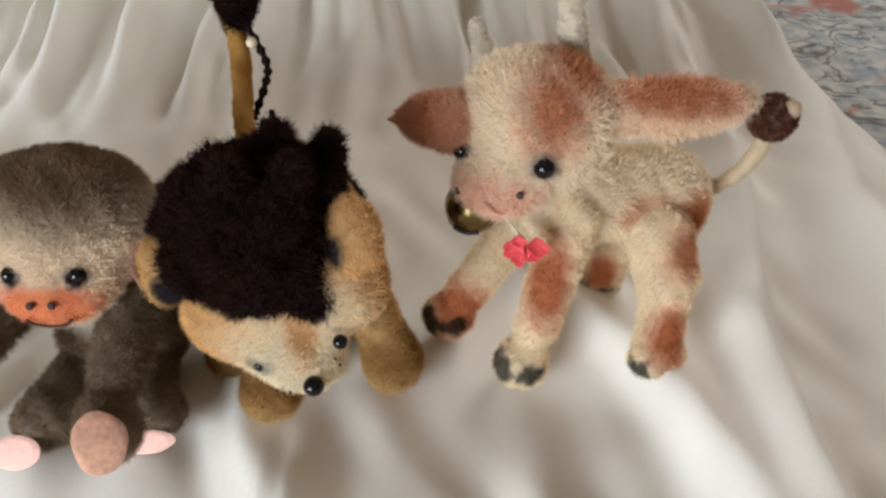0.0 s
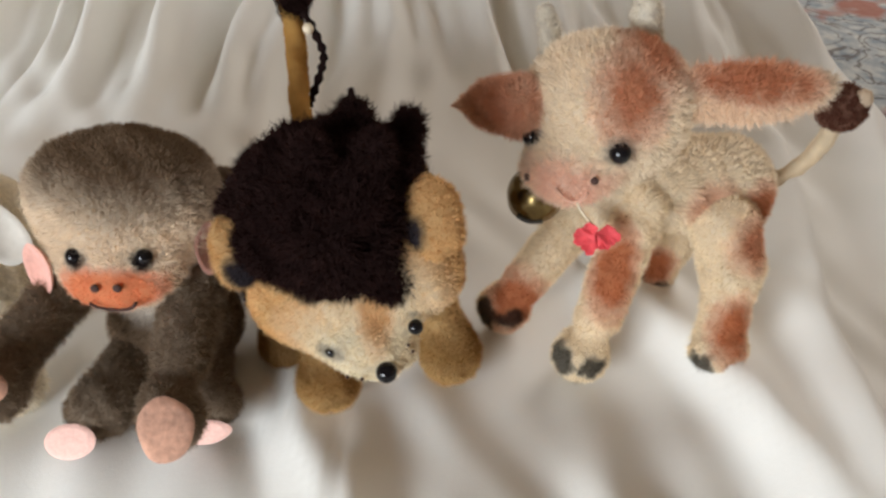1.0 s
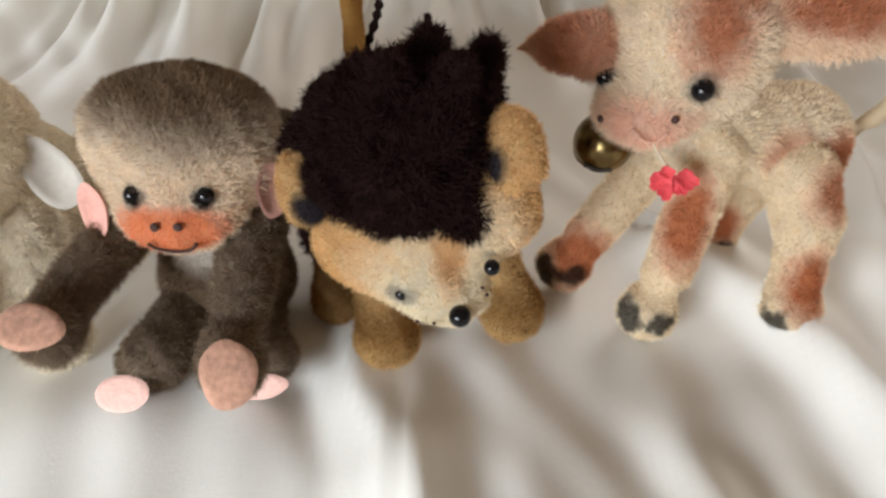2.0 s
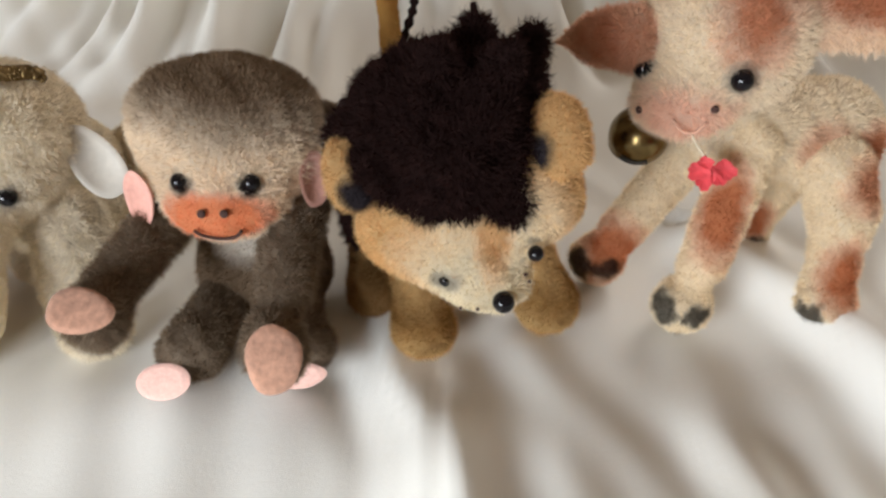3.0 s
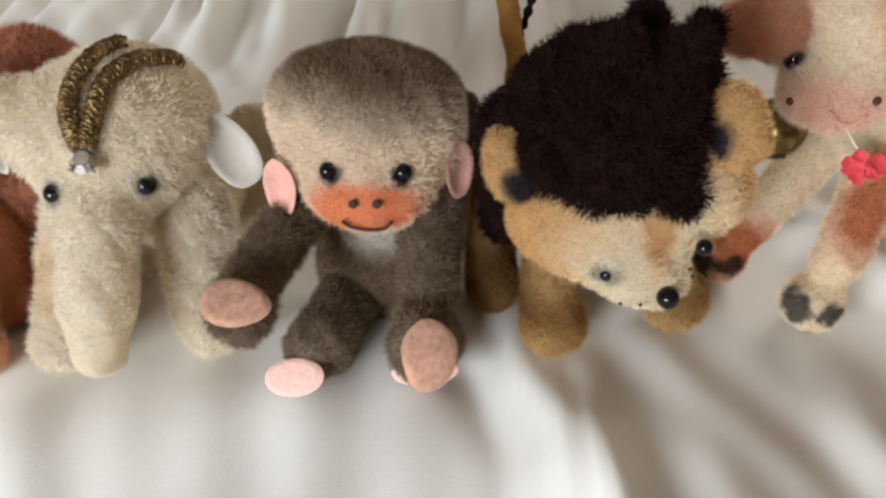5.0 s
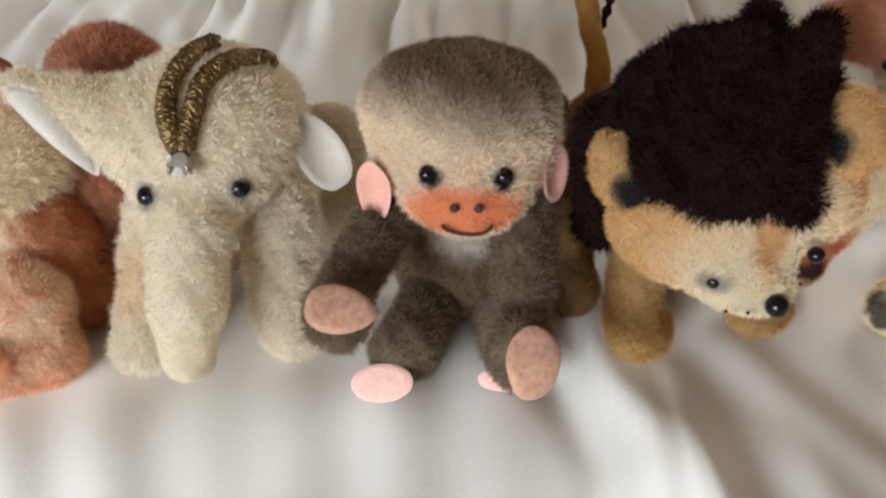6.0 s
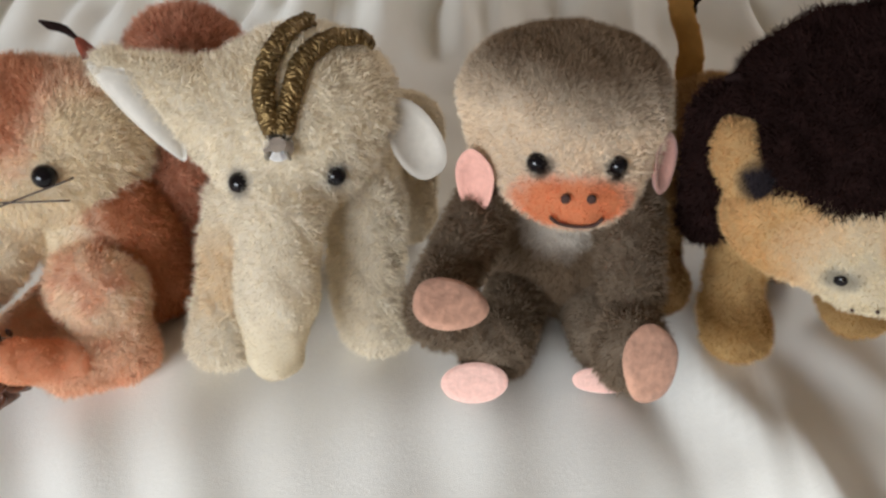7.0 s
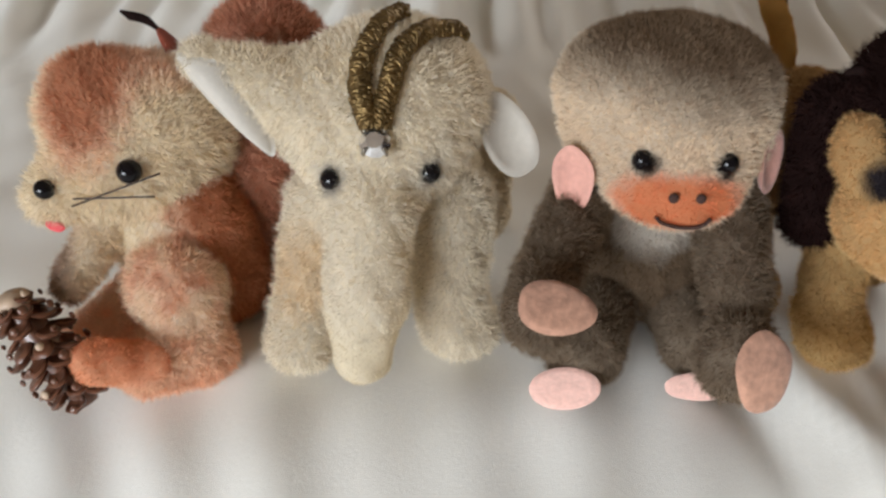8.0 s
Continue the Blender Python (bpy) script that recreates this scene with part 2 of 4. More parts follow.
def plush_part(name, prims, parent, dye, length=2.4, density=4.0, comb=(0, -0.2, -1), lay=0.8, width=0.22, ruff=0.6, curl=0.8, h=1.6, k=4.0, lump=0.9, label=""):
    """A stuffed part with its pile in one mesh. dye(P): pigment at points; length: a number or a function of points."""
    verts, quads = skin(prims, h, k, lump)
    a, b, c, d = (verts[quads[:, i]] for i in range(4))
    tri = np.concatenate([np.stack([a, b, c], 1), np.stack([a, c, d], 1)])
    area = 0.5 * np.linalg.norm(np.cross(tri[:, 1] - tri[:, 0], tri[:, 2] - tri[:, 0]), axis=1)
    n = int(area.sum() * density * 1.35)
    pick = rng.choice(len(tri), n, p=area / area.sum())
    u, v = rng.random(n), rng.random(n)
    s = u + v > 1
    u[s], v[s] = 1 - u[s], 1 - v[s]
    t = tri[pick]
    root = t[:, 0] + u[:, None] * (t[:, 1] - t[:, 0]) + v[:, None] * (t[:, 2] - t[:, 0])
    N = slope(prims, root, k, lump)
    flow = comb(root) if callable(comb) else np.broadcast_to(V(*comb), root.shape)
    flow = 0.45 * (flow - N * (flow * N).sum(1, keepdims=True))
    # neighbouring strands lean together in small tufts
    tuft = np.stack([np.sin(root @ V(1.1, 0.7, 0.4) * 0.9 + i * 2.1) + np.sin(root @ V(-0.5, 1.2, 0.9) * 1.3 + i) for i in range(3)], 1) * 0.2
    D = unit(N + lay * flow + tuft + ruff * rng.normal(size=root.shape))
    L = 0.88 * (length(root) if callable(length) else np.full(n, float(length))) * rng.uniform(0.45, 1.4, n)
    D2 = unit(D + curl * (0.6 * flow + 0.5 * rng.normal(size=root.shape)))
    W = unit(np.cross(D, N) + 0.15 * rng.normal(size=root.shape)) * (width / 2) * rng.uniform(0.7, 1.3, (n, 1))
    root = root - 0.3 * N
    mid = root + D * L[:, None] * 0.5
    tip = mid + D2 * L[:, None] * 0.5
    sv = np.stack([root - W, root + W, mid + 0.8 * W, mid - 0.8 * W, tip], 1).reshape(-1, 3)
    i0 = len(verts) + 5 * np.arange(n)
    sq = np.stack([i0, i0 + 1, i0 + 2, i0 + 3], 1)
    st = np.stack([i0 + 3, i0 + 2, i0 + 4], 1)
    centre = verts.mean(0)
    P = np.concatenate([verts, sv])
    me = raw_mesh(name, (P - centre) * MM, [quads, sq, st])
    colour = np.concatenate([dye(verts) * 0.9, np.repeat(dye(root), 5, 0)])
    colour = np.clip(np.concatenate([colour, np.ones((len(P), 1))], 1), 0, 1)
    me.attributes.new("dye", "FLOAT_COLOR", "POINT").data.foreach_set("color", colour.astype(np.float32).ravel())
    return link(name, me, FUR, parent, centre, label)


def wob(P, f=0.25, seed=0.0):
    """Soft blotches between -1 and 1."""
    x, y, z = P[..., 0] * f + seed, P[..., 1] * f + 2 * seed, P[..., 2] * f - seed
    return (np.sin(x + 1.7 * np.sin(y)) + np.sin(1.3 * y + 1.9 * np.sin(z)) + np.sin(1.1 * z + 1.5 * np.sin(x)) + 0.6 * np.sin(2.7 * x + 2.3 * z) + 0.6 * np.sin(2.9 * y - 2.1 * x)) / 4.2


def spot(P, c, r, soft=0.35, rag=0.18):
    """How much of a dyed spot lies at P: 1 inside, 0 outside, with a ragged rim."""
    d = np.linalg.norm((P - V(*c)) / V(*(r if hasattr(r, "__len__") else (r, r, r))), axis=-1) + rag * wob(P, 0.7, 1.1)
    return np.clip((1 + soft / 2 - d) / soft, 0, 1)[..., None]


def blend(base, *layers):
    """Pigment: the base colour, then (colour, mask) on top of each other, with faint soiling."""
    def dye(P):
        col = np.broadcast_to(V(*base), P.shape).copy()
        for colour, mask in layers:
            m = mask(P)
            col = col * (1 - m) + V(*colour) * m
        col = col * (1.12 / np.maximum(1, col.max(-1, keepdims=True) * 1.12 / 0.93))
        return col * (1 + 0.06 * wob(P, 0.45, 0.4) + 0.04 * wob(P, 1.6, 2.0))[..., None]
    return dye


def mesh_from(bm, name, smooth=True):
    me = bpy.data.meshes.new(name)
    for f in bm.faces:
        f.smooth = smooth
    bm.to_mesh(me)
    bm.free()
    return me


def ball(name, c, r, mat, parent, squash=None, axis=None, label="", seg=20):
    """A bead; squash along axis."""
    bm = bmesh.new()
    bmesh.ops.create_uvsphere(bm, u_segments=seg, v_segments=seg // 2 + 2, radius=r * MM)
    if squash:
        bmesh.ops.scale(bm, vec=(1, 1, squash), verts=bm.verts)
        bmesh.ops.rotate(bm, matrix=Vector(axis).to_track_quat("Z", "Y").to_matrix(), verts=bm.verts)
    return link(name, mesh_from(bm, name), mat, parent, c, label)


def smooth_path(points, n):
    """Catmull-Rom through a few points."""
    P = np.array(points, float)
    P = np.concatenate([2 * P[:1] - P[1:2], P, 2 * P[-1:] - P[-2:-1]])
    out = []
    for s in np.linspace(0, len(P) - 3 - 1e-6, n):
        i, t = int(s), s - int(s)
        a, b, c, d = P[i:i + 4]
        out.append(0.5 * (2 * b + (c - a) * t + (2 * a - 5 * b + 4 * c - d) * t * t + (3 * b - a - 3 * c + d) * t ** 3))
    return np.array(out)


def tube_mesh(points, radius, n=24, seg=8, flat=1.0):
    """Vertices and quads of a tube along a smooth path; radius: a number or a function of 0..1."""
    path = smooth_path(points, n)
    T = unit(np.gradient(path, axis=0))
    ref = V(0, 0, 1) if abs(T[0][2]) < 0.9 else V(1, 0, 0)
    verts = []
    for i in range(n):
        a = unit(np.cross(T[i], ref))
        b = np.cross(a, T[i])
        ref = b
        r = radius(i / (n - 1)) if callable(radius) else radius
        for j in range(seg):
            w = 2 * math.pi * j / seg
            verts.append(path[i] + r * (math.cos(w) * a + flat * math.sin(w) * b))
    verts += [path[0], path[-1]]
    quads = [[i * seg + j, i * seg + (j + 1) % seg, (i + 1) * seg + (j + 1) % seg, (i + 1) * seg + j] for i in range(n - 1) for j in range(seg)]
    m = len(verts)
    tris = [[m - 2, (j + 1) % seg, j] for j in range(seg)] + [[m - 1, (n - 1) * seg + j, (n - 1) * seg + (j + 1) % seg] for j in range(seg)]
    return np.array(verts), np.array(quads), np.array(tris)


def tube(name, points, radius, mat, parent, n=24, seg=8, flat=1.0, label=""):
    v, q, t = tube_mesh(points, radius, n, seg, flat)
    c = v.mean(0)
    return link(name, raw_mesh(name, (v - c) * MM, [q, t]), mat, parent, c, label)


def felt(name, c, normal, up, w, h, mat, parent, thick=1.3, cup=0.0, outline=None, label=""):
    """A cut felt pad: w across, h along up, with soft thick edges; cup bends its rim forward."""
    nrm = unit(V(*normal))
    u = V(*up)
    u = unit(u - nrm * u.dot(nrm))
    r = np.cross(u, nrm)
    rings, seg = 7, 36
    verts, quads = [], []
    for side in (1, -1):
        for i in range(rings + 1):
            f = i / rings
            for j in range(seg):
                a = 2 * math.pi * j / seg
                o = outline(a) if outline else 1 + 0.03 * math.sin(3 * a + 1) + 0.02 * math.sin(5 * a)
                edge = math.sqrt(max(0.0, 1 - max(0.0, (f - 0.8) / 0.2) ** 2))
                z = side * thick / 2 * edge + cup * f * f
                verts.append(V(*c) + r * (w / 2 * f * o * math.cos(a)) + u * (h / 2 * f * o * math.sin(a)) + nrm * z)
        base = 0 if side == 1 else (rings + 1) * seg
        for i in range(rings):
            for j in range(seg):
                q = [base + i * seg + j, base + i * seg + (j + 1) % seg, base + (i + 1) * seg + (j + 1) % seg, base + (i + 1) * seg + j]
                quads.append(q[::-1] if side == 1 else q)
    v = np.array(verts)
    return link(name, raw_mesh(name, (v - V(*c)) * MM, [np.array(quads)]), mat, parent, c, label)

# ---- the room, the bed and the cloth ----


def box(name, x0, x1, y0, y1, z0, z1, mat, bevel=0.0, parent=None):
    """A block in metres, soft-edged where bevel is given."""
    bm = bmesh.new()
    bmesh.ops.create_cube(bm, size=1)
    bmesh.ops.scale(bm, vec=(x1 - x0, y1 - y0, z1 - z0), verts=bm.verts)
    if bevel:
        bmesh.ops.bevel(bm, geom=bm.edges[:], offset=bevel, segments=4, profile=0.5, affect="EDGES")
    return link(name, mesh_from(bm, name, bevel > 0), mat, parent, V((x0 + x1) / 2, (y0 + y1) / 2, (z0 + z1) / 2) * 1000)


def wall_with_window(name, axis, at, thick, span, lo, hi, w0, w1, s0, s1):
    """A wall with one opening cut through it: four blocks round the opening in one mesh."""
    bm = bmesh.new()
    for a0, a1, b0, b1 in ((span[0], w0, lo, hi), (w1, span[1], lo, hi), (w0, w1, lo, s0), (w0, w1, s1, hi)):
        made = bmesh.ops.create_cube(bm, size=1)["verts"]
        size = (a1 - a0, thick, b1 - b0) if axis == "y" else (thick, a1 - a0, b1 - b0)
        mid = ((a0 + a1) / 2, at, (b0 + b1) / 2) if axis == "y" else (at, (a0 + a1) / 2, (b0 + b1) / 2)
        bmesh.ops.scale(bm, vec=size, verts=made)
        bmesh.ops.translate(bm, vec=mid, verts=made)
    return tagged(link(name, mesh_from(bm, name, False), WALL, None, (0, 0, 0)), "cream painted plaster wall with a window opening", kind="structure")


tagged(box("floor", -2.2, 2.2, -1.6, 2.1, -0.62, -0.55, BOARDS), "brown wooden floor boards", kind="structure")
tagged(box("ceiling", -2.2, 2.2, -1.6, 2.1, 1.9, 1.97, WALL), "cream painted ceiling", kind="structure")
wall_with_window("wall_south", "y", -1.55, 0.1, (-2.2, 2.2), -0.55, 1.9, -1.7, -0.5, 0.0, 0.75)
wall_with_window("wall_north", "y", 2.05, 0.1, (-2.2, 2.2), -0.55, 1.9, 0.6, 1.6, 0.35, 1.55)
tagged(box("wall_east", 2.1, 2.2, -1.5, 2.0, -0.55, 1.9, WALL), "cream painted plaster wall", kind="structure")
tagged(box("wall_west", -2.2, -2.1, -1.5, 2.0, -0.55, 1.9, WALL), "cream painted plaster wall", kind="structure")

EDGE_X, EDGE_Y = 0.252, 0.90


def softstep(a, b, x):
    t = np.clip((x - a) / (b - a), 0, 1)
    return t * t * (3 - 2 * t)


def ridge(x, y, line, height, width, skew=0.0):
    """A soft fold along a few points; skew makes its right flank steeper."""
    best, out = np.full(x.shape, 1e9), np.zeros(x.shape)
    for (x0, y0), (x1, y1) in zip(line, line[1:]):
        dx, dy = x1 - x0, y1 - y0
        t = np.clip(((x - x0) * dx + (y - y0) * dy) / (dx * dx + dy * dy), 0, 1)
        px, py = x - x0 - t * dx, y - y0 - t * dy
        d = np.hypot(px, py)
        side = np.sign(px * dy - py * dx) * (1 if dy > 0 else 1)
        w = width * (1 + skew * side)
        val = height * np.exp(-(d / w) ** 2)
        out = np.where(d < best, val, out)
        best = np.minimum(best, d)
    return out


def cloth_height(x, y):
    """Folds of the spread cloth, in metres above the bed."""
    z = 0.0006 * np.sin(x * 173 + y * 61 + 2 * np.sin(y * 43 + x * 20)) + 0.0005 * np.sin(x * 97 - y * 141 + 2 * np.sin(x * 63))
    z = z + 0.0016 * np.sin(x * 31 + 2 * np.sin(y * 17)) + 0.0010 * np.sin(x * 57 - y * 23 + 1)
    # gathers that run away from the toys and fan out
    g = softstep(0.345, 0.50, y)
    u = x + 0.10 * (y - 0.45) * np.sin(x * 9 + 0.6) + 0.004 * np.sin(y * 40 + x * 25)
    pleat = np.sin(u * 150 + 1.6 * np.sin(u * 47)) * 0.55 + np.sin(u * 93 + 1.2 + 1.1 * np.sin(u * 31)) * 0.8
    z = z + g * (0.0125 * pleat + 0.0045 * np.sin(u * 261 + y * 9)) * (1 - softstep(0.02, 0.14, x) * 0.35)
    z = z + 0.075 * softstep(0.36, 0.72, y)
    # long soft streaks towards the viewer
    f = 1 - softstep(0.12, 0.215, y)
    z = z + f * (0.30 + 0.70 * softstep(-0.09, -0.03, x)) * (0.0028 * np.sin(x * 112 + 1.5 * np.sin(x * 37) + y * 22) + 0.0018 * np.sin(x * 211 + y * 30 + 2))
    s = np.clip(0.178 - y, 0, 0.4)
    s = s * (1 - 0.75 * softstep(-0.060, -0.052, x + 0.10 * (y - 0.15)) * (1 - softstep(0.085, 0.125, x - 0.4 * (0.15 - y))))
    z = z - np.where(s < 0.05, 3.6 * s * s, 0.009 + 0.36 * np.minimum(s - 0.05, 0.08))
    # single folds: the crease before the lion, the crest before the cow, the roll beside it
    z = z + ridge(x, y, ((-0.080, 0.20), (-0.072, 0.165), (-0.062, 0.145), (-0.058, 0.05)), 0.0042, 0.009, -0.5)
    z = z + 0.0022 * (1 - softstep(-0.0610, -0.0570, x + 0.10 * (y - 0.15))) * (1 - softstep(0.14, 0.20, y))
    z = z - ridge(x, y, ((-0.092, 0.17), (-0.080, 0.14), (-0.075, 0.05)), 0.0035, 0.008)
    z = z + ridge(x, y, ((0.052, 0.245), (0.0747, 0.2056), (0.0907, 0.1774), (0.1052, 0.1485), (0.13, 0.08)), 0.0120, 0.021, -0.45)
    z = z - ridge(x, y, ((0.070, 0.27), (0.097, 0.215), (0.112, 0.165), (0.14, 0.09)), 0.005, 0.014)
    z = z + ridge(x, y, ((0.135, 0.62), (0.1477, 0.4412), (0.156, 0.3441), (0.142, 0.2727), (0.127, 0.2117), (0.128, 0.15), (0.15, 0.05)), 0.0175, 0.014, 0.5)
    z = z - ridge(x, y, ((0.17, 0.62), (0.178, 0.44), (0.180, 0.34), (0.165, 0.25), (0.155, 0.17)), 0.004, 0.013)
    z = z + ridge(x, y, ((0.195, 0.66), (0.203, 0.50), (0.222, 0.40), (0.21, 0.32), (0.24, 0.2)), 0.010, 0.016, 0.3)
    z = z + ridge(x, y, ((0.05, 0.60), (0.075, 0.49), (0.115, 0.42)), 0.010, 0.016, 0.3)
    return z


def cloth_edge(y):
    """Where the cloth's right hem runs."""
    return np.interp(y, (-0.3, 0.20, 0.364, 0.4018, 0.4412, 0.5182, 0.5809, 0.95), (0.33, 0.30, 0.2506, 0.2409, 0.2314, 0.2268, 0.2245, 0.20)) + 0.004 * np.sin(y * 35)


def white_cloth():
    nx, ny = 380, 300
    y = np.linspace(-0.28, EDGE_Y, ny)[None, :].repeat(nx, 0)
    s = np.linspace(0, 1, nx)[:, None].repeat(ny, 1)
    x = -0.85 + (cloth_edge(y) + 0.85) * s
    z = cloth_height(x, y) + 0.0005
    hem = softstep(0, 0.012, cloth_edge(y) - x)
    z = z * (0.3 + 0.7 * hem) + 0.003 * hem - 0.0015
    v = np.stack([x, y, z], -1).reshape(-1, 3)
    i = (np.arange(nx - 1)[:, None] * ny + np.arange(ny - 1)[None, :]).ravel()
    q = np.stack([i, i + ny, i + ny + 1, i + 1], 1)
    me = raw_mesh("white_cloth", v, [q])
    ob = link("white_cloth", me, CLOTH, None, (0, 0, 0))
    thick = ob.modifiers.new("thickness", "SOLIDIFY")
    thick.thickness, thick.offset = 0.0012, -1
    return tagged(ob, "white cotton cloth in loose gathered folds, spread on a bed", "cloth")


def bedspread():
    nx, ny = 110, 110
    x = np.linspace(-1.0, 0.95, nx)[:, None].repeat(ny, 1)
    y = np.linspace(-0.9, 1.2, ny)[None, :].repeat(nx, 0)
    z = -0.0145 - 0.42 * np.clip(0.16 - y, 0, 0.11) + 0.0016 * np.sin(x * 60 + np.sin(y * 40)) * np.sin(y * 55)
    rim = np.minimum(np.minimum(x + 1.0, 0.95 - x), np.minimum(y + 0.9, 1.2 - y))
    z = z - 0.05 * (1 - softstep(0, 0.08, rim))
    v = np.stack([x, y, z], -1).reshape(-1, 3)
    i = (np.arange(nx - 1)[:, None] * ny + np.arange(ny - 1)[None, :]).ravel()
    ob = link("bedspread", raw_mesh("bedspread", v, [np.stack([i, i + ny, i + ny + 1, i + 1], 1)]), QUILT, None, (0, 0, 0))
    thick = ob.modifiers.new("thickness", "SOLIDIFY")
    thick.thickness, thick.offset = 0.003, -1
    return tagged(ob, "printed bedspread, pale blue-grey with brown and red marks", "bedspread")


def bed():
    b = thing("bed", 0, 150, -550, "wooden bed with a thick mattress", "bed")
    box("mattress", -0.98, 0.93, -0.88, 1.18, -0.25, -0.068, MATTRESS, 0.03, b)
    box("topper", -0.97, 0.92, 0.14, 1.17, -0.067, -0.0205, MATTRESS, 0.02, b)
    box("bed_frame", -1.0, 0.95, -0.9, 1.2, -0.36, -0.252, BOARDS, 0.01, b)
    for x in (-0.93, 0.83):
        for y in (-0.83, 1.08):
            box("leg", x, x + 0.07, y, y + 0.07, -0.55, -0.362, BOARDS, 0.006, b)


bed()
bedspread()
white_cloth()

# ---- the toys, in millimetres ----
RUST, SOOT = (0.51, 0.175, 0.068), (0.018, 0.017, 0.018)
GROUP = "vintage plush toy animals in a row"


def eye(c, r, prims, parent, lift=0.8, name="eye", label="", squash=None):
    n = slope(prims, V(*c)[None], 8.0)[0]
    return ball(name, V(*c) + n * (lift + 0.5), r, BEAD, parent, squash, n if squash else None, label)


def monkey():
    toy = thing("toy_monkey", -122, 190, 3, "small grey-brown plush toy monkey with orange muzzle, sitting", "plush toy", GROUP)
    brown, tan, pale = (0.23, 0.158, 0.10), (0.82, 0.70, 0.55), (0.76, 0.70, 0.62)
    H = [E((-124, 199, 80), (27.5, 24, 20)), E((-124, 192, 71), (25.5, 17, 15)), E((-123.5, 178.0, 66), (17.5, 12, 10.5)), E((-126, 200, 84.5), (24, 16, 13.5)), E((-140, 197, 85), (12, 13, 11.5)), E((-111, 199, 85), (11, 12, 11)), C((-121, 200, 95), (-120, 198, 99), 5, 2)]

    def crown(P):
        edge = 87 + 6 * np.abs(P[..., 0] + 121) / 26 * (P[..., 0] < -121) + 3.5 * wob(P, 0.16, 0.6) - 0.20 * (P[..., 1] - 180)
        return np.clip((P[..., 2] - edge + 8) / 19, 0, 1)[..., None]

    rim = lambda P: spot(P, (-124, 166, 66.5), (17, 15, 7.4), 0.45, 0.14)
    dark = lambda P: np.maximum(spot(P, (-132.4, 173.5, 74.5), 3.1, 0.5, 0.2), spot(P, (-114.0, 173, 74.7), 3.1, 0.5, 0.2))
    hair = lambda P: 2.6 - 1.3 * rim(P)[..., 0]
    head = plush_part("head", H, toy, blend(tan, (brown, crown), ((0.98, 0.38, 0.18), rim), ((0.022, 0.014, 0.012), dark)), hair, 5.5, lambda P: unit(P - V(-123, 168, 72)), 0.8, k=8, label="grey-brown plush head, tan face and orange muzzle")
    eye((-133.2, 175.2, 75), 2.7, H, head, 0.9)
    eye((-113.3, 174.7, 75.2), 2.7, H, head, 0.9)
    for x in (-126.3, -119.6):
        p, n = snap(H, (x, 165, 70.4), 1.1)
        ball("nostril", p, 1.3, STITCH, head, 0.5, n)
    line = [snap(H, (x, 164, z), 1.2)[0] for x, z in ((-130, 63.6), (-127.5, 61.6), (-122.5, 60.0), (-117.5, 61.2), (-114.8, 63.6))]
    tube("mouth", line, 0.5, STITCH, head, 20, 6, label="dark stitched smile")
    ears = ((-148.6, 180.5, 65.5, (-0.42, -0.86, 0.25), (-0.22, 0.1, 1), 11.5, 18.0), (-98.2, 187.5, 69.0, (0.74, -0.65, 0.2), (0.12, 0.1, 1), 12, 18))
    for x, y, z, n, up, w, hgt in ears:
        felt("ear", (x, y, z), n, up, w, hgt, FELT_EAR, head, 1.8, 2.6, label="rose pink felt ear")
    T = [E((-122, 201, 36), (20, 17, 27)), E((-122, 203, 20), (24, 20, 18))]
    chest = lambda P: spot(P, (-123, 184, 50), (13, 14, 12), 0.7)
    plush_part("body", T, toy, blend(brown, (pale, chest)), 2.6, 3.5, k=8, label="brown plush body with a pale chest")
    fur = blend((0.25, 0.185, 0.128), ((0.40, 0.32, 0.24), lambda P: np.clip(wob(P, 0.5, 1.7) * 0.7, 0, 1)[..., None]))
    right = plush_part("arm", [C((-143, 190, 56), (-156, 160, 47), 9, 8), E((-157.8, 149, 44.5), (9, 9, 10.5))], toy, fur, 3.0, 4.5, (-0.3, -0.8, -0.5), k=6)
    felt("palm", (-155.3, 139.4, 55.8), (0.06, -0.50, 0.86), (-0.94, 0.1, 0), 12.5, 20, FELT_TAN, right, 1.6, 0.0, lambda a: 1 + 0.07 * math.cos(2 * a) + 0.05 * math.sin(3 * a), "worn pink felt palm")
    left = plush_part("arm", [C((-104, 190, 56), (-105, 162, 44), 9.5, 8.5), E((-106.5, 148, 34), (9.5, 9, 13))], toy, fur, 3.0, 4.5, (0, -0.7, -0.6), k=6)
    felt("palm", (-103.6, 137.0, 40.3), (0.30, -0.80, 0.52), (-0.06, 0.5, 0.86), 16.0, 20.5, FELT_TAN, left, 1.6, -0.6, label="worn pink felt palm")
    leg = plush_part("leg", [C((-130, 195, 17), (-139, 170, 15), 11, 9.5), E((-141, 166, 12), (10.5, 8, 9.5))], toy, fur, 2.5, 4, (0, -0.7, -0.6), k=6)
    felt("sole", (-147, 154.3, 11), (-0.25, -0.72, 0.65), (-0.9, 0.1, -0.25), 11.5, 21.5, FELT_PINK, leg, 1.6, 0.0, lambda a: 1 + 0.05 * math.cos(2 * a), "pale pink felt sole")
    leg = plush_part("leg", [C((-112, 196, 16), (-107, 176, 13), 11, 9.5), E((-104, 172, 10), (10, 8, 8))], toy, fur, 2.5, 3.5, (0, -0.7, -0.6), k=6)
    felt("sole", (-106, 161.5, 7), (0.1, -0.9, 0.3), (1, 0.1, 0), 10, 22, FELT_PINK, leg, 1.6, label="pale pink felt sole")
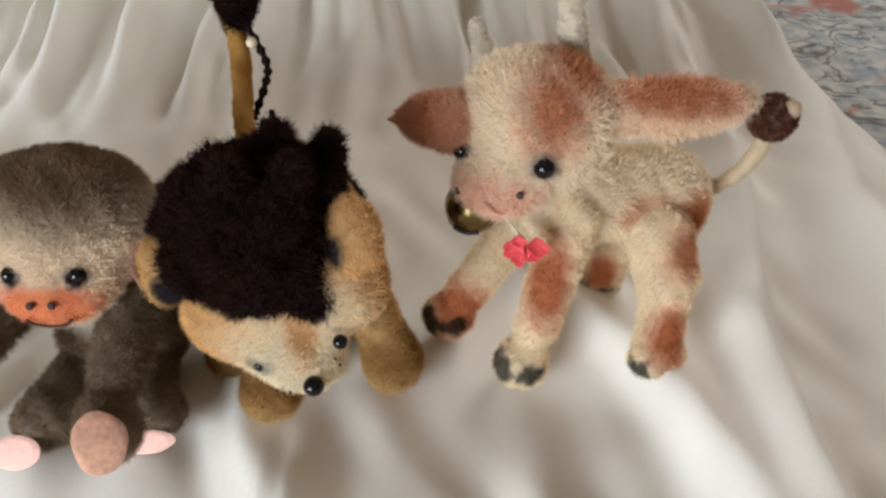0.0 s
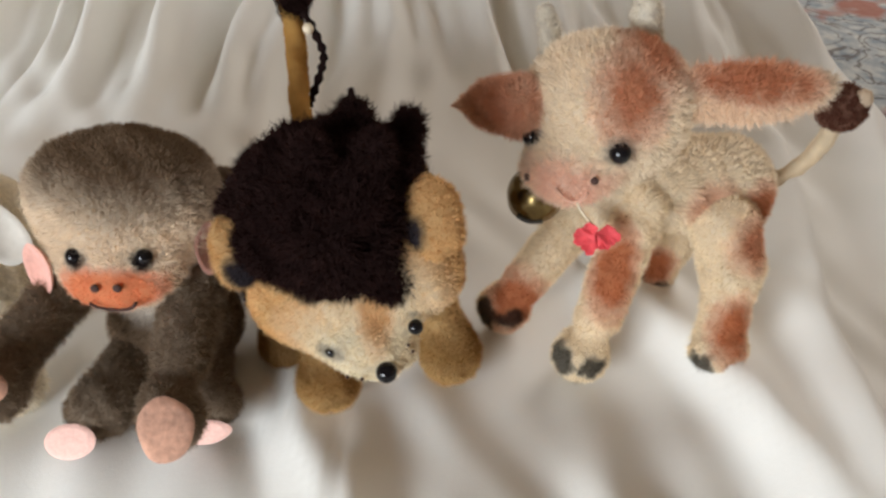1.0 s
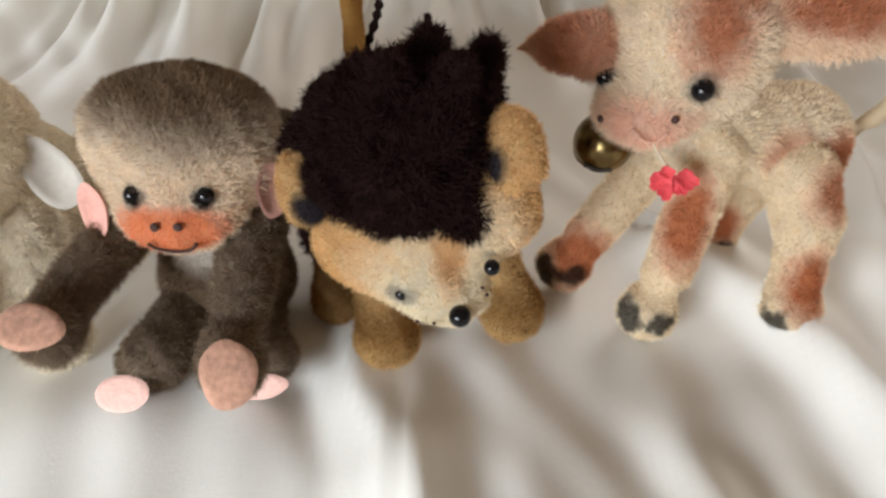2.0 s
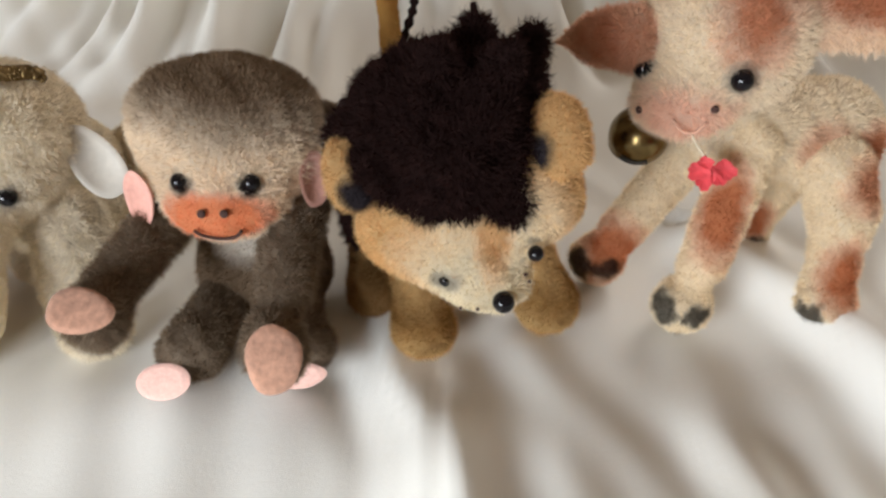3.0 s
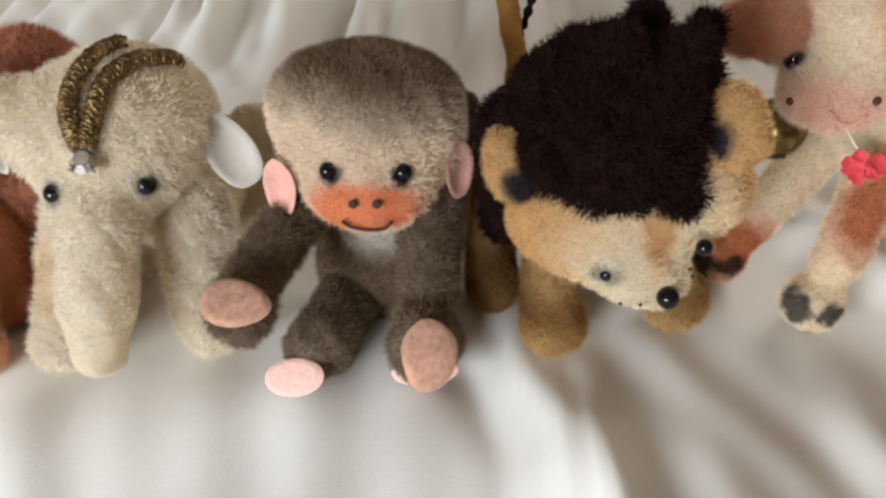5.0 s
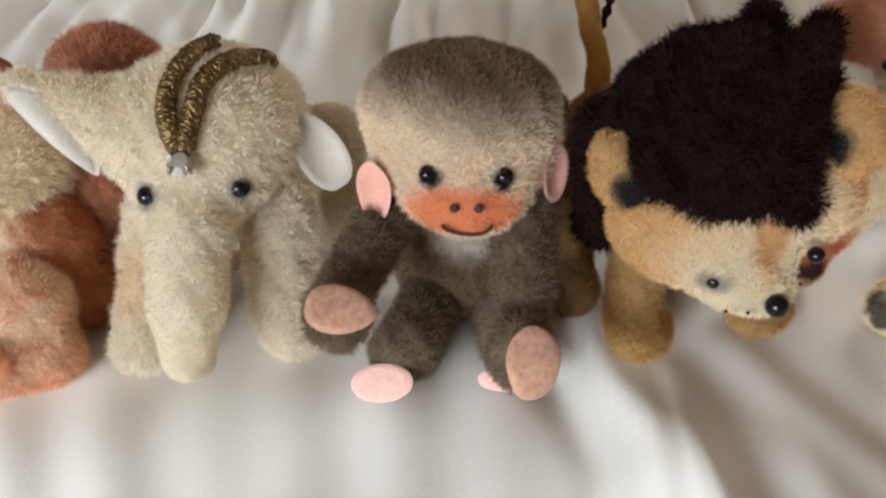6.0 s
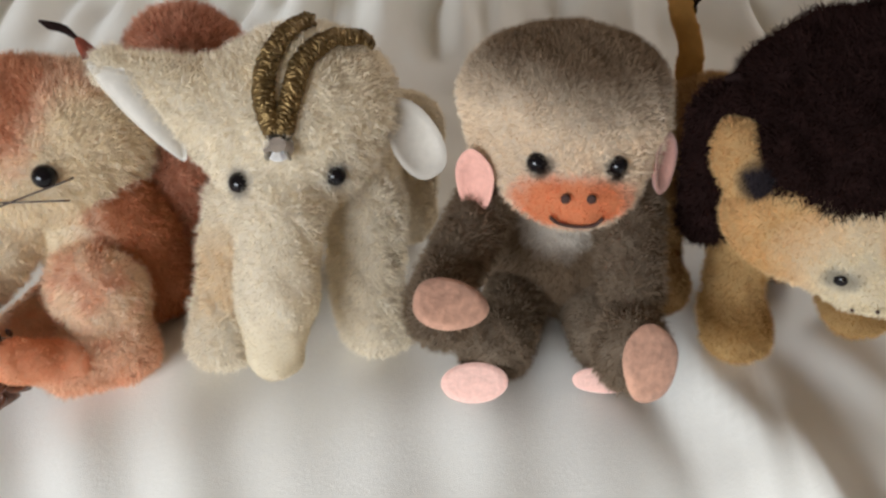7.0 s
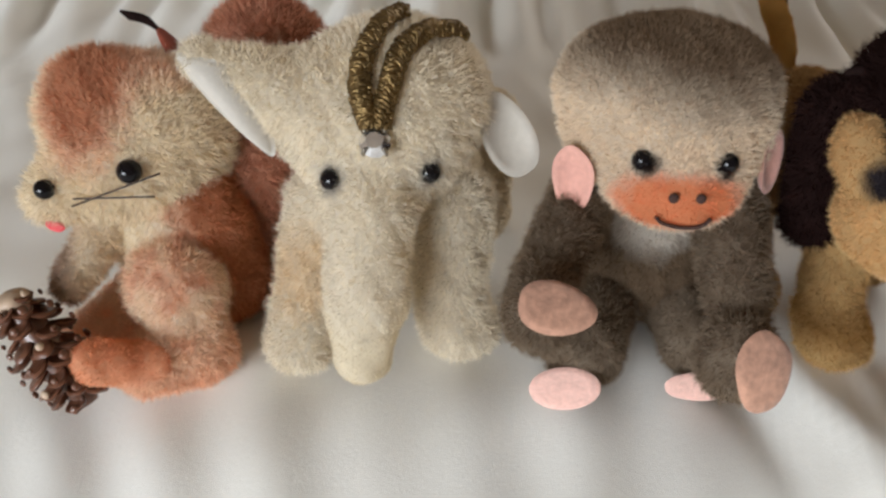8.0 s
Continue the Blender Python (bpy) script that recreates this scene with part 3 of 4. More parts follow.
    path = smooth_path([(-112, 218, 14), (-100, 222, 40), (-93, 219, 66), (-94, 214, 78), (-101, 212, 80)], 9)
    plush_part("tail", [C(a, b, 2.2, 2.2) for a, b in zip(path, path[1:])], toy, fur, 1.6, 6, (0, 0, 0), h=1.0, k=2)


def lion():
    toy = thing("toy_lion", -58, 205, 3, "small tan plush toy lion with dark shaggy mane, head lowered", "plush toy", GROUP)
    tan, cream, ochre = (0.72, 0.48, 0.23), (0.94, 0.84, 0.64), (0.64, 0.36, 0.13)
    c, F = V(-52, 180, 84), frame_of((0.30, -0.66, -0.69), (25, 2.4, 10.1))
    at = lambda r, f, u: c + F[0] * r + F[1] * f + F[2] * u
    H = [E(c, (29, 26, 22), F), E((-52, 168, 58.5), (20, 15, 13)), E((-43, 160, 52.5), (12, 11, 9)), E((-68, 172, 63), (14.5, 13, 12.5)), E((-32, 170, 76), (15.5, 14, 15))]
    nose, el, er = (-38.9, 147.4, 53.6), (-30.9, 155.6, 67.1), (-55.7, 153.2, 57)

    def face(P):
        q = (P - c) @ F.T
        return np.clip((q[..., 1] - 21 + 0.9 * np.maximum(q[..., 2], 0) + 2 * wob(P, 0.3) - 0.20 * np.abs(q[..., 0])) / 14, 0, 1)[..., None]

    stripe = lambda P: spot(P, at(3, 28, 8), (5, 16, 12), 0.7) * 0.75
    mark = lambda P: np.maximum(spot(P, el, 3.4, 0.5) * 0.8, spot(P, er, (5.0, 4, 3.5), 0.6) * 0.55)
    head = plush_part("head", H, toy, blend(tan, (cream, face), (ochre, stripe), ((0.07, 0.06, 0.06), mark)), 2.0, 5.5, lambda P: unit(P - V(*nose)), 0.9, k=8, label="tan plush head with a cream muzzle")
    p, _ = snap(H, nose, 1.2)
    ball("nose", p, 3.2, BEAD, head, label="round black glass nose")
    eye(el, 2.3, H, head, 0.9)
    p, n = snap(H, er, 1.2)
    ball("eye", p - 1.0 * n, 1.7, BEAD, head, 0.6, n, "sunken black eye, half hidden in the pile")
    for dx, dy, dz in ((-7, 3, -2), (-11, 5, -3), (7.5, 5, 6), (10, 5, 3)):
        p, n = snap(H, V(*nose) + V(dx, dy, dz), 1.3)
        ball("whisker_spot", p, 0.55, STITCH, head, seg=8)
    # ears
    for centre, hollow, r in ((V(-26, 168, 96), V(-33, 161, 94), (9.5, 5.5, 12)), (V(-83.0, 168, 83), V(-80, 161.5, 80.5), (7.5, 5.5, 11))):
        inside = lambda P, s=hollow: spot(P, s, (5.2, 7.5, 5.6), 0.5)
        plush_part("ear", [E(centre, r, frame_of((-0.2, -0.77, 0.6), (1, 0, 0.25)))], head, blend((0.66, 0.43, 0.20), ((0.035, 0.028, 0.032), inside)), 2.0, 5.5, (0, -0.4, -0.6), h=1.3, label="round tan plush ear, dark inside")
    # mane
    m = at(-1.5, -4, 8.5)
    R = [E(m, (26.5, 24, 19.5), F), E(at(2, 9, 14), (17, 12, 8.5), F), E(at(10, 17, 9.5), (8, 10, 6.5), F), C(at(9, -16, 12), at(15, -27, 14.5), 10, 4.5), C(at(24, -14, 10), at(29, -20, 11), 6, 3.5), E(at(-1, -15, 6), (24.5, 14, 18), F), C(at(3, -14, 24), at(6, -18, 33), 6, 3.5), C(at(19, -12, 21), at(22, -13, 26), 5, 3.5), C(at(-18, -14, 10), at(-22, -19, 11), 5, 2.5)]
    lock = unit(rng.normal(size=(60, 3))) * V(26, 23.5, 19)
    R += [E(m + q @ F, (3.6, 3.6, 3.6)) for q in lock if q[2] > -6 and q[1] < 14]
    dark = blend((0.022, 0.0100, 0.0085), ((0.045, 0.020, 0.017), lambda P: np.clip(wob(P, 0.6, 3) * 0.8, 0, 1)[..., None]))
    mane = plush_part("mane", R, head, dark, 4.2, 4.2, lambda P: unit(P - at(2, 10, 24)), 0.5, width=0.34, ruff=0.9, curl=1.8, k=3, lump=1.2, label="dark brown shaggy curled mane")
    for a, b, d in ((at(14, -26, 14), at(16, -30, 15), at(17, -34, 15.5)), (at(25, -19, 11), at(28, -23, 12), at(29, -25, 10)), (at(-22, -16, 12), at(-25, -21, 12), at(-28, -22, 10))):
        tube("mane_lock", [a, b, d], lambda t: 1.9 * (1 - 0.6 * t), YARN, mane, 10, 7)
    plush_part("collar", [E((-66, 196, 70), (19, 13, 22)), E((-44, 200, 78), (18, 12, 20)), C((-83, 188, 84), (-81, 186, 52), 8.5, 7.5)], mane, dark, 3.6, 3.0, (0, 0.5, -0.8), width=0.4, ruff=0.7, curl=1.2, k=8, lump=1.0)
    # trunk and legs
    # coat: mottled tan, lowered in tone to carry the shade on body and hind legs
    coat = blend((0.45, 0.28, 0.12), ((0.27, 0.145, 0.055), lambda P: np.clip(0.6 * wob(P, 0.22, 1) + 0.2, 0, 1)[..., None]))
    light = blend((0.60, 0.41, 0.19), ((0.40, 0.23, 0.08), lambda P: np.clip((28 - P[..., 2]) / 10, 0, 1)[..., None] * np.clip((P[..., 2] - 8) / 10, 0, 1)[..., None]))
    plush_part("body", [C((-52, 200, 50), (-68, 236, 52), 19, 19), E((-70, 240, 42), (20, 18, 24))], toy, coat, 2.4, 3.5, (0, 0.6, -0.6), k=8, label="tan plush body")
    for a, b, f in (((-66, 194, 46), (-64.5, 187, 18), (-63, 180, 12)), ((-30, 206, 38), (-22, 201, 17), (-19, 194, 12))):
        plush_part("front_leg", [C(a, b, 9, 8.5), E(f, (11, 11, 9.5))], toy, light, 2.6, 4.5, (0, -0.4, -0.8), ruff=0.8, curl=1.2, k=6, lump=1.2)
    for a, b, f in (((-84, 232, 40), (-84, 216, 14), (-83, 204, 10)), ((-48, 240, 40), (-40, 232, 14), (-37, 224, 10))):
        plush_part("hind_leg", [C(a, b, 12, 9), E(f, (10, 12, 9))], toy, coat, 2.2, 4.0, (0, -0.4, -0.8), k=6)
    path = smooth_path([(-75, 246, 56), (-76, 251, 74), (-79, 266, 86), (-81, 281, 97), (-84, 292, 118), (-86, 296, 150)], 40)
    tail = plush_part("tail", [C(a, b, 3.5 + 0.45 * (i % 2), 3.95 - 0.45 * (i % 2)) for i, (a, b) in enumerate(zip(path, path[1:]))], toy, blend((0.52, 0.30, 0.09)), 1.1, 6, (0, 0, -0.4), h=1.0, k=1, label="ochre chenille tail with a dark tassel")
    plush_part("tassel", [C((-81.5, 287, 107), (-81, 291, 118), 4.0, 7.0), C((-81, 291, 118), (-85, 297, 152), 7.0, 8.0)], tail, dark, 3.2, 4.0, (0, 0, 0.6), width=0.4, ruff=0.5, curl=0.8, k=5)
    tube("braid", [(-78, 286, 108), (-73.4, 283, 100), (-70, 278, 93.5), (-71, 273, 88), (-74, 267.5, 81), (-75.6, 264.5, 77.5)], lambda t: 1.5 + 0.45 * math.sin(60 * t), YARN, tail, 60, 8, label="twisted dark yarn end")
    ball("knot", (-75.5, 281, 102.5), 2.2, THREAD, tail)


def cow():
    toy = thing("toy_cow", 58, 220, 3, "small cream plush toy calf with rust patches and horns", "plush toy", GROUP)
    right = (24, -16, 5)
    c, F = V(31.5, 224, 103), frame_of((-0.50, -0.80, -0.30), right)
    at = lambda r, f, u: c + F[0] * r + F[1] * f + F[2] * u
    H = [E(c, (28, 21.5, 22), F), E(at(0, 8, -7), (22, 13, 14), F), E((18.5, 209.5, 85.5), (16, 11, 10.5), F)]
    er, el = (8, 217, 93), (32, 201, 98)
    patch = lambda P: np.maximum(spot(P, (34, 205, 114), (9, 14, 13), 1.1, 0.3), spot(P, (42, 218, 124), (9, 18, 10), 1.1, 0.3)) * 0.85
    pink = lambda P: spot(P, (15, 198, 84.5), (18, 14, 8), 0.8, 0.3) * 0.7
    ring = lambda P: np.maximum(spot(P, er, 4.4, 0.6), spot(P, el, 4.6, 0.6)) * 0.7
    # gloom: the crown's shade is dyed in, deepening with height
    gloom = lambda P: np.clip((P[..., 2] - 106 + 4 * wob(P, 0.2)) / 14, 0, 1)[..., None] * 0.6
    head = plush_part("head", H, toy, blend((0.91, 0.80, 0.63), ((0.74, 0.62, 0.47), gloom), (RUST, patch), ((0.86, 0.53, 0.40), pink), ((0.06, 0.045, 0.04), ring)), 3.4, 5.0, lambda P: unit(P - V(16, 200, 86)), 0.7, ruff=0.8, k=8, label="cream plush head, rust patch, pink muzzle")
    eye(er, 3.3, H, head, 1.0)
    eye(el, 3.5, H, head, 1.0)
    for p in ((7, 208, 84), (24.5, 197.5, 89.5)):
        p, n = snap(H, p, 1.6, 8)
        ball("nostril", p, 1.3, STITCH, head, 0.6, n)
    line = [snap(H, p, 1.8, 8)[0] for p in ((14, 199, 85.5), (17, 197, 82.0), (20.5, 196, 82.5), (23, 196, 86))]
    tube("mouth", line, 0.5, FELT_TAN, head, 16, 6)
    earfur = blend((0.74, 0.52, 0.38), (RUST, lambda P: spot(P, (-2, 224, 101), (13, 12, 9), 1.0) * 0.75))
    plush_part("ear", [C((3, 224, 100.5), (-7, 231, 97.5), 10, 7), C((-7, 231, 97.5), (-19.5, 238, 93.5), 7, 0.4)], head, earfur, lambda P: np.clip(3.2 + (P[..., 0] + 5) * 0.13, 1.0, 3.4), 5, (-0.8, 0.4, -0.4), ruff=0.6, h=1.2, label="small pointed plush ear")
    F2 = frame_of((-0.1, -0.9, 0.4), (45, 9, -2))
    spots = lambda P: spot(P, (72, 209, 117.5), (21, 13, 5.0), 0.9, 0.4) * 0.85
    tip = lambda P: np.clip((P[..., 0] - 92) / 8, 0, 1)[..., None]
    plush_part("ear", [E((69, 213, 112), (26, 4.5, 8.5), F2), C((75, 213, 112), (98, 219, 111.5), 4.6, 3.4)], head, blend((0.80, 0.64, 0.48), (RUST, spots), ((0.70, 0.60, 0.47), tip)), 4.4, 5, (0.8, 0.1, -0.4), ruff=0.8, h=1.3, k=5, label="long plush ear with rust markings")
    horn = blend((0.74, 0.68, 0.57), ((0.45, 0.40, 0.33), lambda P: np.clip(wob(P, 0.9, 1) * 0.9, 0, 1)[..., None]))
    for a, b, d, r in (((13.5, 240, 108), (13.5, 247, 117), (12.3, 252, 122), 3.3), ((45.5, 232, 114), (43, 238, 127), (40.5, 243, 146), 4.4)):
        plush_part("horn", [C(a, b, r + 0.3, r), C(b, d, r, r * 0.8)], head, horn, 1.7, 6, (0, 0, -0.5), ruff=0.9, h=1.1, k=2, label="grey-white chenille horn")
    coat = blend((0.90, 0.79, 0.61), (RUST, lambda P: np.maximum(spot(P, (76, 208, 66), (12, 12, 10), 0.9), spot(P, (92, 222, 62), (9, 10, 8), 0.8)) * 0.9))
    plush_part("body", [C((42, 226, 68), (84, 238, 62), 17, 17), E((83, 234, 57), (16, 17, 16))], toy, coat, 2.6, 4, (0.5, 0.2, -0.8), k=8, label="cream plush body with rust patches")
    front_near = [C((46, 214, 68), (35, 199, 28), 9.5, 8), E((30, 195, 12), (10.2, 10.2, 9.5))]
    front_far = [C((34, 226, 64), (10, 220, 26), 9, 8), E((2.5, 219, 13), (10.2, 10, 9.5))]
    hind_near = [C((80, 217, 57), (83, 209, 44), 12, 10.5), C((83, 209, 44), (82.5, 199, 16), 9, 8), E((82, 196, 11), (10.2, 10, 9))]
    hind_far = [C((82, 244, 50), (70, 246, 14), 10, 8), E((66, 243, 9), (9, 10, 8))]

    def soles(x, y, z):
        return lambda P: np.clip((np.maximum(spot(P, (x - 8, y - 5, z + 4), (5, 7, 6), 0.4, 0.4), spot(P, (x + 2, y - 8, z + 4), (5.5, 7, 4), 0.4, 0.4)) + spot(P, (x, y, 2), (13, 13, 3.0), 0.5, 0.3)) * 0.85, 0, 1)

    for prims, marks, foot, nm in ((front_near, ((37, 198, 52), (8, 9, 22)), (30, 195, 10), "front_leg"), (front_far, ((6, 212, 22), (12, 12, 13)), (2.5, 219, 11), "front_leg"), (hind_near, ((84, 190, 28), (9, 12, 13)), (83, 196, 6), "hind_leg"), (hind_far, ((66, 236, 20), (8, 8, 8)), (66, 243, 5), "hind_leg")):
        m = lambda P, s=marks: spot(P, s[0], s[1], 0.8) * 0.95
        hip = lambda P: spot(P, (88, 204, 58), (9, 12, 9), 0.9) * 0.8
        layers = [(RUST, m), (SOOT, soles(*foot))] + ([(RUST, hip)] if nm == "hind_leg" else [])
        plush_part(nm, prims, toy, blend((0.91, 0.79, 0.59), *layers), 2.2, 5, (0, -0.1, -0.9), k=6, label="cream and rust plush leg, sooty hoof")
    path = smooth_path([(100, 243, 58), (107, 243, 61), (113, 241, 68), (116.5, 239, 78), (118, 238, 88)], 30)
    tail = plush_part("tail", [C(a, b, 2.7 + 0.4 * (i % 2), 3.1 - 0.4 * (i % 2)) for i, (a, b) in enumerate(zip(path, path[1:]))], toy, blend((0.74, 0.62, 0.44)), 0.8, 7, (0, 0, 0.4), h=0.8, k=0.8, label="cream chenille tail with a brown pompon")
    plush_part("pompon", [E((117.5, 237.5, 94), (8.2, 8, 8.2))], tail, blend((0.115, 0.045, 0.028), ((0.25, 0.13, 0.09), lambda P: np.clip(wob(P, 1.2) * 1.5, 0, 1)[..., None])), 2.2, 5, (0, 0, 0), width=0.4, ruff=0.6, curl=1.2, h=1.2)
    plush_part("tail_end", [E((122.5, 234.5, 99.5), (3.6, 3.4, 3.6))], tail, blend((0.66, 0.52, 0.37)), 0.8, 7, (0, 0, 0), h=0.9)


def bell():
    b = thing("bell", 11, 224, 55, "small round tarnished brass bell at the calf's neck", "bell")
    bm = bmesh.new()
    bmesh.ops.create_uvsphere(bm, u_segments=40, v_segments=28, radius=10.4 * MM)
    for v in bm.verts:
        z = v.co.z / (10.4 * MM)
        if abs(z) < 0.12:
            s = 1.05 - 0.4 * abs(z)
            v.co.x, v.co.y = v.co.x * s, v.co.y * s
    bmesh.ops.rotate(bm, matrix=Euler((radians(20), radians(-28), 0)).to_matrix(), verts=bm.verts)
    link("shell", mesh_from(bm, "shell"), BRASS, b, (11, 224, 65))
    tube("slot", [(4, 217, 60.5), (8, 215, 59.5), (13, 214.4, 60)], 0.9, BRASS_DARK, b, 14, 6)
    tube("loop", [(13, 226, 74), (15, 228, 79), (19, 228, 78), (16, 226, 73)], 0.8, BRASS, b, 16, 6)


def flower():
    f = thing("flower", 28, 195, 64, "small red paper flower hanging under the calf's chin", "flower")
    c = V(27.5, 195.5, 71)
    for i, (ang, s) in enumerate(((200, 1.1), (250, 1.15), (300, 1.0), (345, 1.1), (150, 0.7))):
        a = radians(ang)
        d = unit(V(math.cos(a), -0.45, 0.9 * math.sin(a)))
        felt("petal", c + d * 4.0 * s, unit(V(0.15 * math.cos(a), -0.8, 0.55)), d, 5.4 * s, 7.2 * s, PETAL, f, 0.5, 1.1, lambda a: 1 + 0.10 * math.sin(4 * a) + 0.06 * math.sin(9 * a))
    tube("stalk", [(20.5, 199, 80), (23, 197.5, 76), (27.5, 195.5, 71.5)], 0.45, THREAD, f, 14, 6, label="pale bent wire stalk")


def elephant():
    toy = thing("toy_elephant", -200, 195, 3, "small cream plush toy elephant with white ears, trunk down", "plush toy", GROUP)
    cream = (0.97, 0.895, 0.755)
    F = frame_of((0.20, -0.93, -0.30), (24, 6, 0))
    c = V(-199, 197, 77)
    at = lambda r, f, u: c + F[0] * r + F[1] * f + F[2] * u
    H = [E(c, (27, 24, 21.5), F), E((-201, 184, 66), (20, 14, 16), F), C((-202.5, 170, 57), (-203, 158, 40), 12, 9.5), C((-203, 158, 40), (-203.5, 150.5, 25), 9.5, 8.0), C((-222, 188, 80), (-246, 184.5, 93), 13.5, 4.5)]
    er, el = (-211.7, 169.5, 68.7), (-187.9, 175.5, 68.8)
    dark = lambda P: np.maximum(spot(P, er, 4.2, 0.6), spot(P, el, 4.0, 0.6)) * 0.6
    # grey: dimmer light on top of the head, painted into the pile colour
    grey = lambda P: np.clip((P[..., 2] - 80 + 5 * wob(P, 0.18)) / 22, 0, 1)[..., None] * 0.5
    worn = lambda P: np.clip((46 - P[..., 2]) / 16, 0, 1)[..., None] * 0.6
    pile = lambda P: np.clip(1.0 + (P[..., 2] - 30) / 22, 0.9, 3.0)
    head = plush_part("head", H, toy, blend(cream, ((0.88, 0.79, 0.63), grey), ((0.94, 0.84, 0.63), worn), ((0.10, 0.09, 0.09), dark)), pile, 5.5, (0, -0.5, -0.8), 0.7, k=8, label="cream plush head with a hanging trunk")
    eye(er, 2.8, H, head, 0.3, squash=0.8)
    eye(el, 2.9, H, head, 0.7)
    T = [E((-197, 222, 42), (23, 26, 25)), E((-197, 205, 48), (20, 18, 20))]
    # the body's cream is dulled to paint in the shade behind the head
    plush_part("body", T, toy, blend((0.84, 0.76, 0.61)), 2.4, 3.5, (0, 0.5, -0.8), k=8)
    # brown on the upper right leg: shade and staining both put into the dye
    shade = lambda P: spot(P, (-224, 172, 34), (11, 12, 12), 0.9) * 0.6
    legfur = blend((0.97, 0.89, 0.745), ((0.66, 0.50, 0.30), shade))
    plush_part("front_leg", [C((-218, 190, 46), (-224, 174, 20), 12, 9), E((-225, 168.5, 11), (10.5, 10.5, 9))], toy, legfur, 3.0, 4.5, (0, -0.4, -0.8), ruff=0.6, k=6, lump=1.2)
    plush_part("front_leg", [C((-182, 190, 48), (-181, 180, 22), 12, 10), E((-177.5, 177.5, 11), (12, 10.5, 9.5))], toy, legfur, 3.0, 4.5, (0, -0.4, -0.8), ruff=0.6, k=6, lump=1.2)
    # hind legs dyed darker still, for the shade at the back
    for x, y in ((-214, 217), (-173, 236)):
        plush_part("hind_leg", [C((x, y + 8, 44), (x, y + 4, 14), 13.5, 10), E((x, y, 11), (10, 11, 9))], toy, blend((0.76, 0.68, 0.54)), 2.2, 4, (0, -0.4, -0.8), k=6)
    sheet_ear(head, [(-232, 184, 92.5), (-252.5, 183.5, 96), (-247, 180.5, 88), (-226, 176, 67)], 5.0, "long pointed white-lined ear")
    felt("ear", (-167, 194, 68.5), (0.30, -0.85, 0.42), (-0.45, 0.1, 0.86), 14, 27, SATIN, head, 1.8, 2.6, lambda a: 1 + 0.08 * math.sin(a) + 0.05 * math.cos(2 * a) - 0.04 * math.sin(3 * a), "drooping round ear with a white cloth lining")
    return head


def sheet_ear(parent, corners, bow, label):
    """A cut-cloth ear between four corners, bowed and with a rounded rim."""
    a, b, c, d = (V(*p) for p in corners)
    n = 18
    nrm = unit(np.cross(b - a, d - a))
    if nrm[1] > 0:
        nrm = -nrm
    front = []
    for i in range(n + 1):
        for j in range(n + 1):
            s, t = i / n, j / n
            # round the outer corners
            s2 = 0.5 + (s - 0.5) * math.sqrt(max(0, 1 - 0.5 * (2 * t - 1) ** 4))
            p = (a * (1 - s2) + b * s2) * (1 - t) + (d * (1 - s2) + c * s2) * t
            front.append(p + nrm * bow * (4 * s * (1 - s)) * math.sin(math.pi * (0.15 + 0.7 * t)))
    front = np.array(front)
    edge = np.array([min(i, n - i, j, n - j) for i in range(n + 1) for j in range(n + 1)])
    half = np.where(edge == 0, 0.15, 0.9)[:, None] * nrm
    v = np.concatenate([front + half, front - half])
    i = (np.arange(n)[:, None] * (n + 1) + np.arange(n)[None, :]).ravel()
    q = np.stack([i, i + 1, i + n + 2, i + n + 1], 1)
    m = (n + 1) ** 2
    rim = [j for j in range(n)] + [k * (n + 1) + n for k in range(n)] + [n * (n + 1) + n - j for j in range(n)] + [(n - k) * (n + 1) for k in range(n)]
    r = np.array([[rim[k], rim[(k + 1) % len(rim)], rim[(k + 1) % len(rim)] + m, rim[k] + m] for k in range(len(rim))])
    ctr = v.mean(0)
    return link("ear", raw_mesh("ear", (v - ctr) * MM, [q, q[:, ::-1] + m, r]), SATIN, parent, ctr, label)


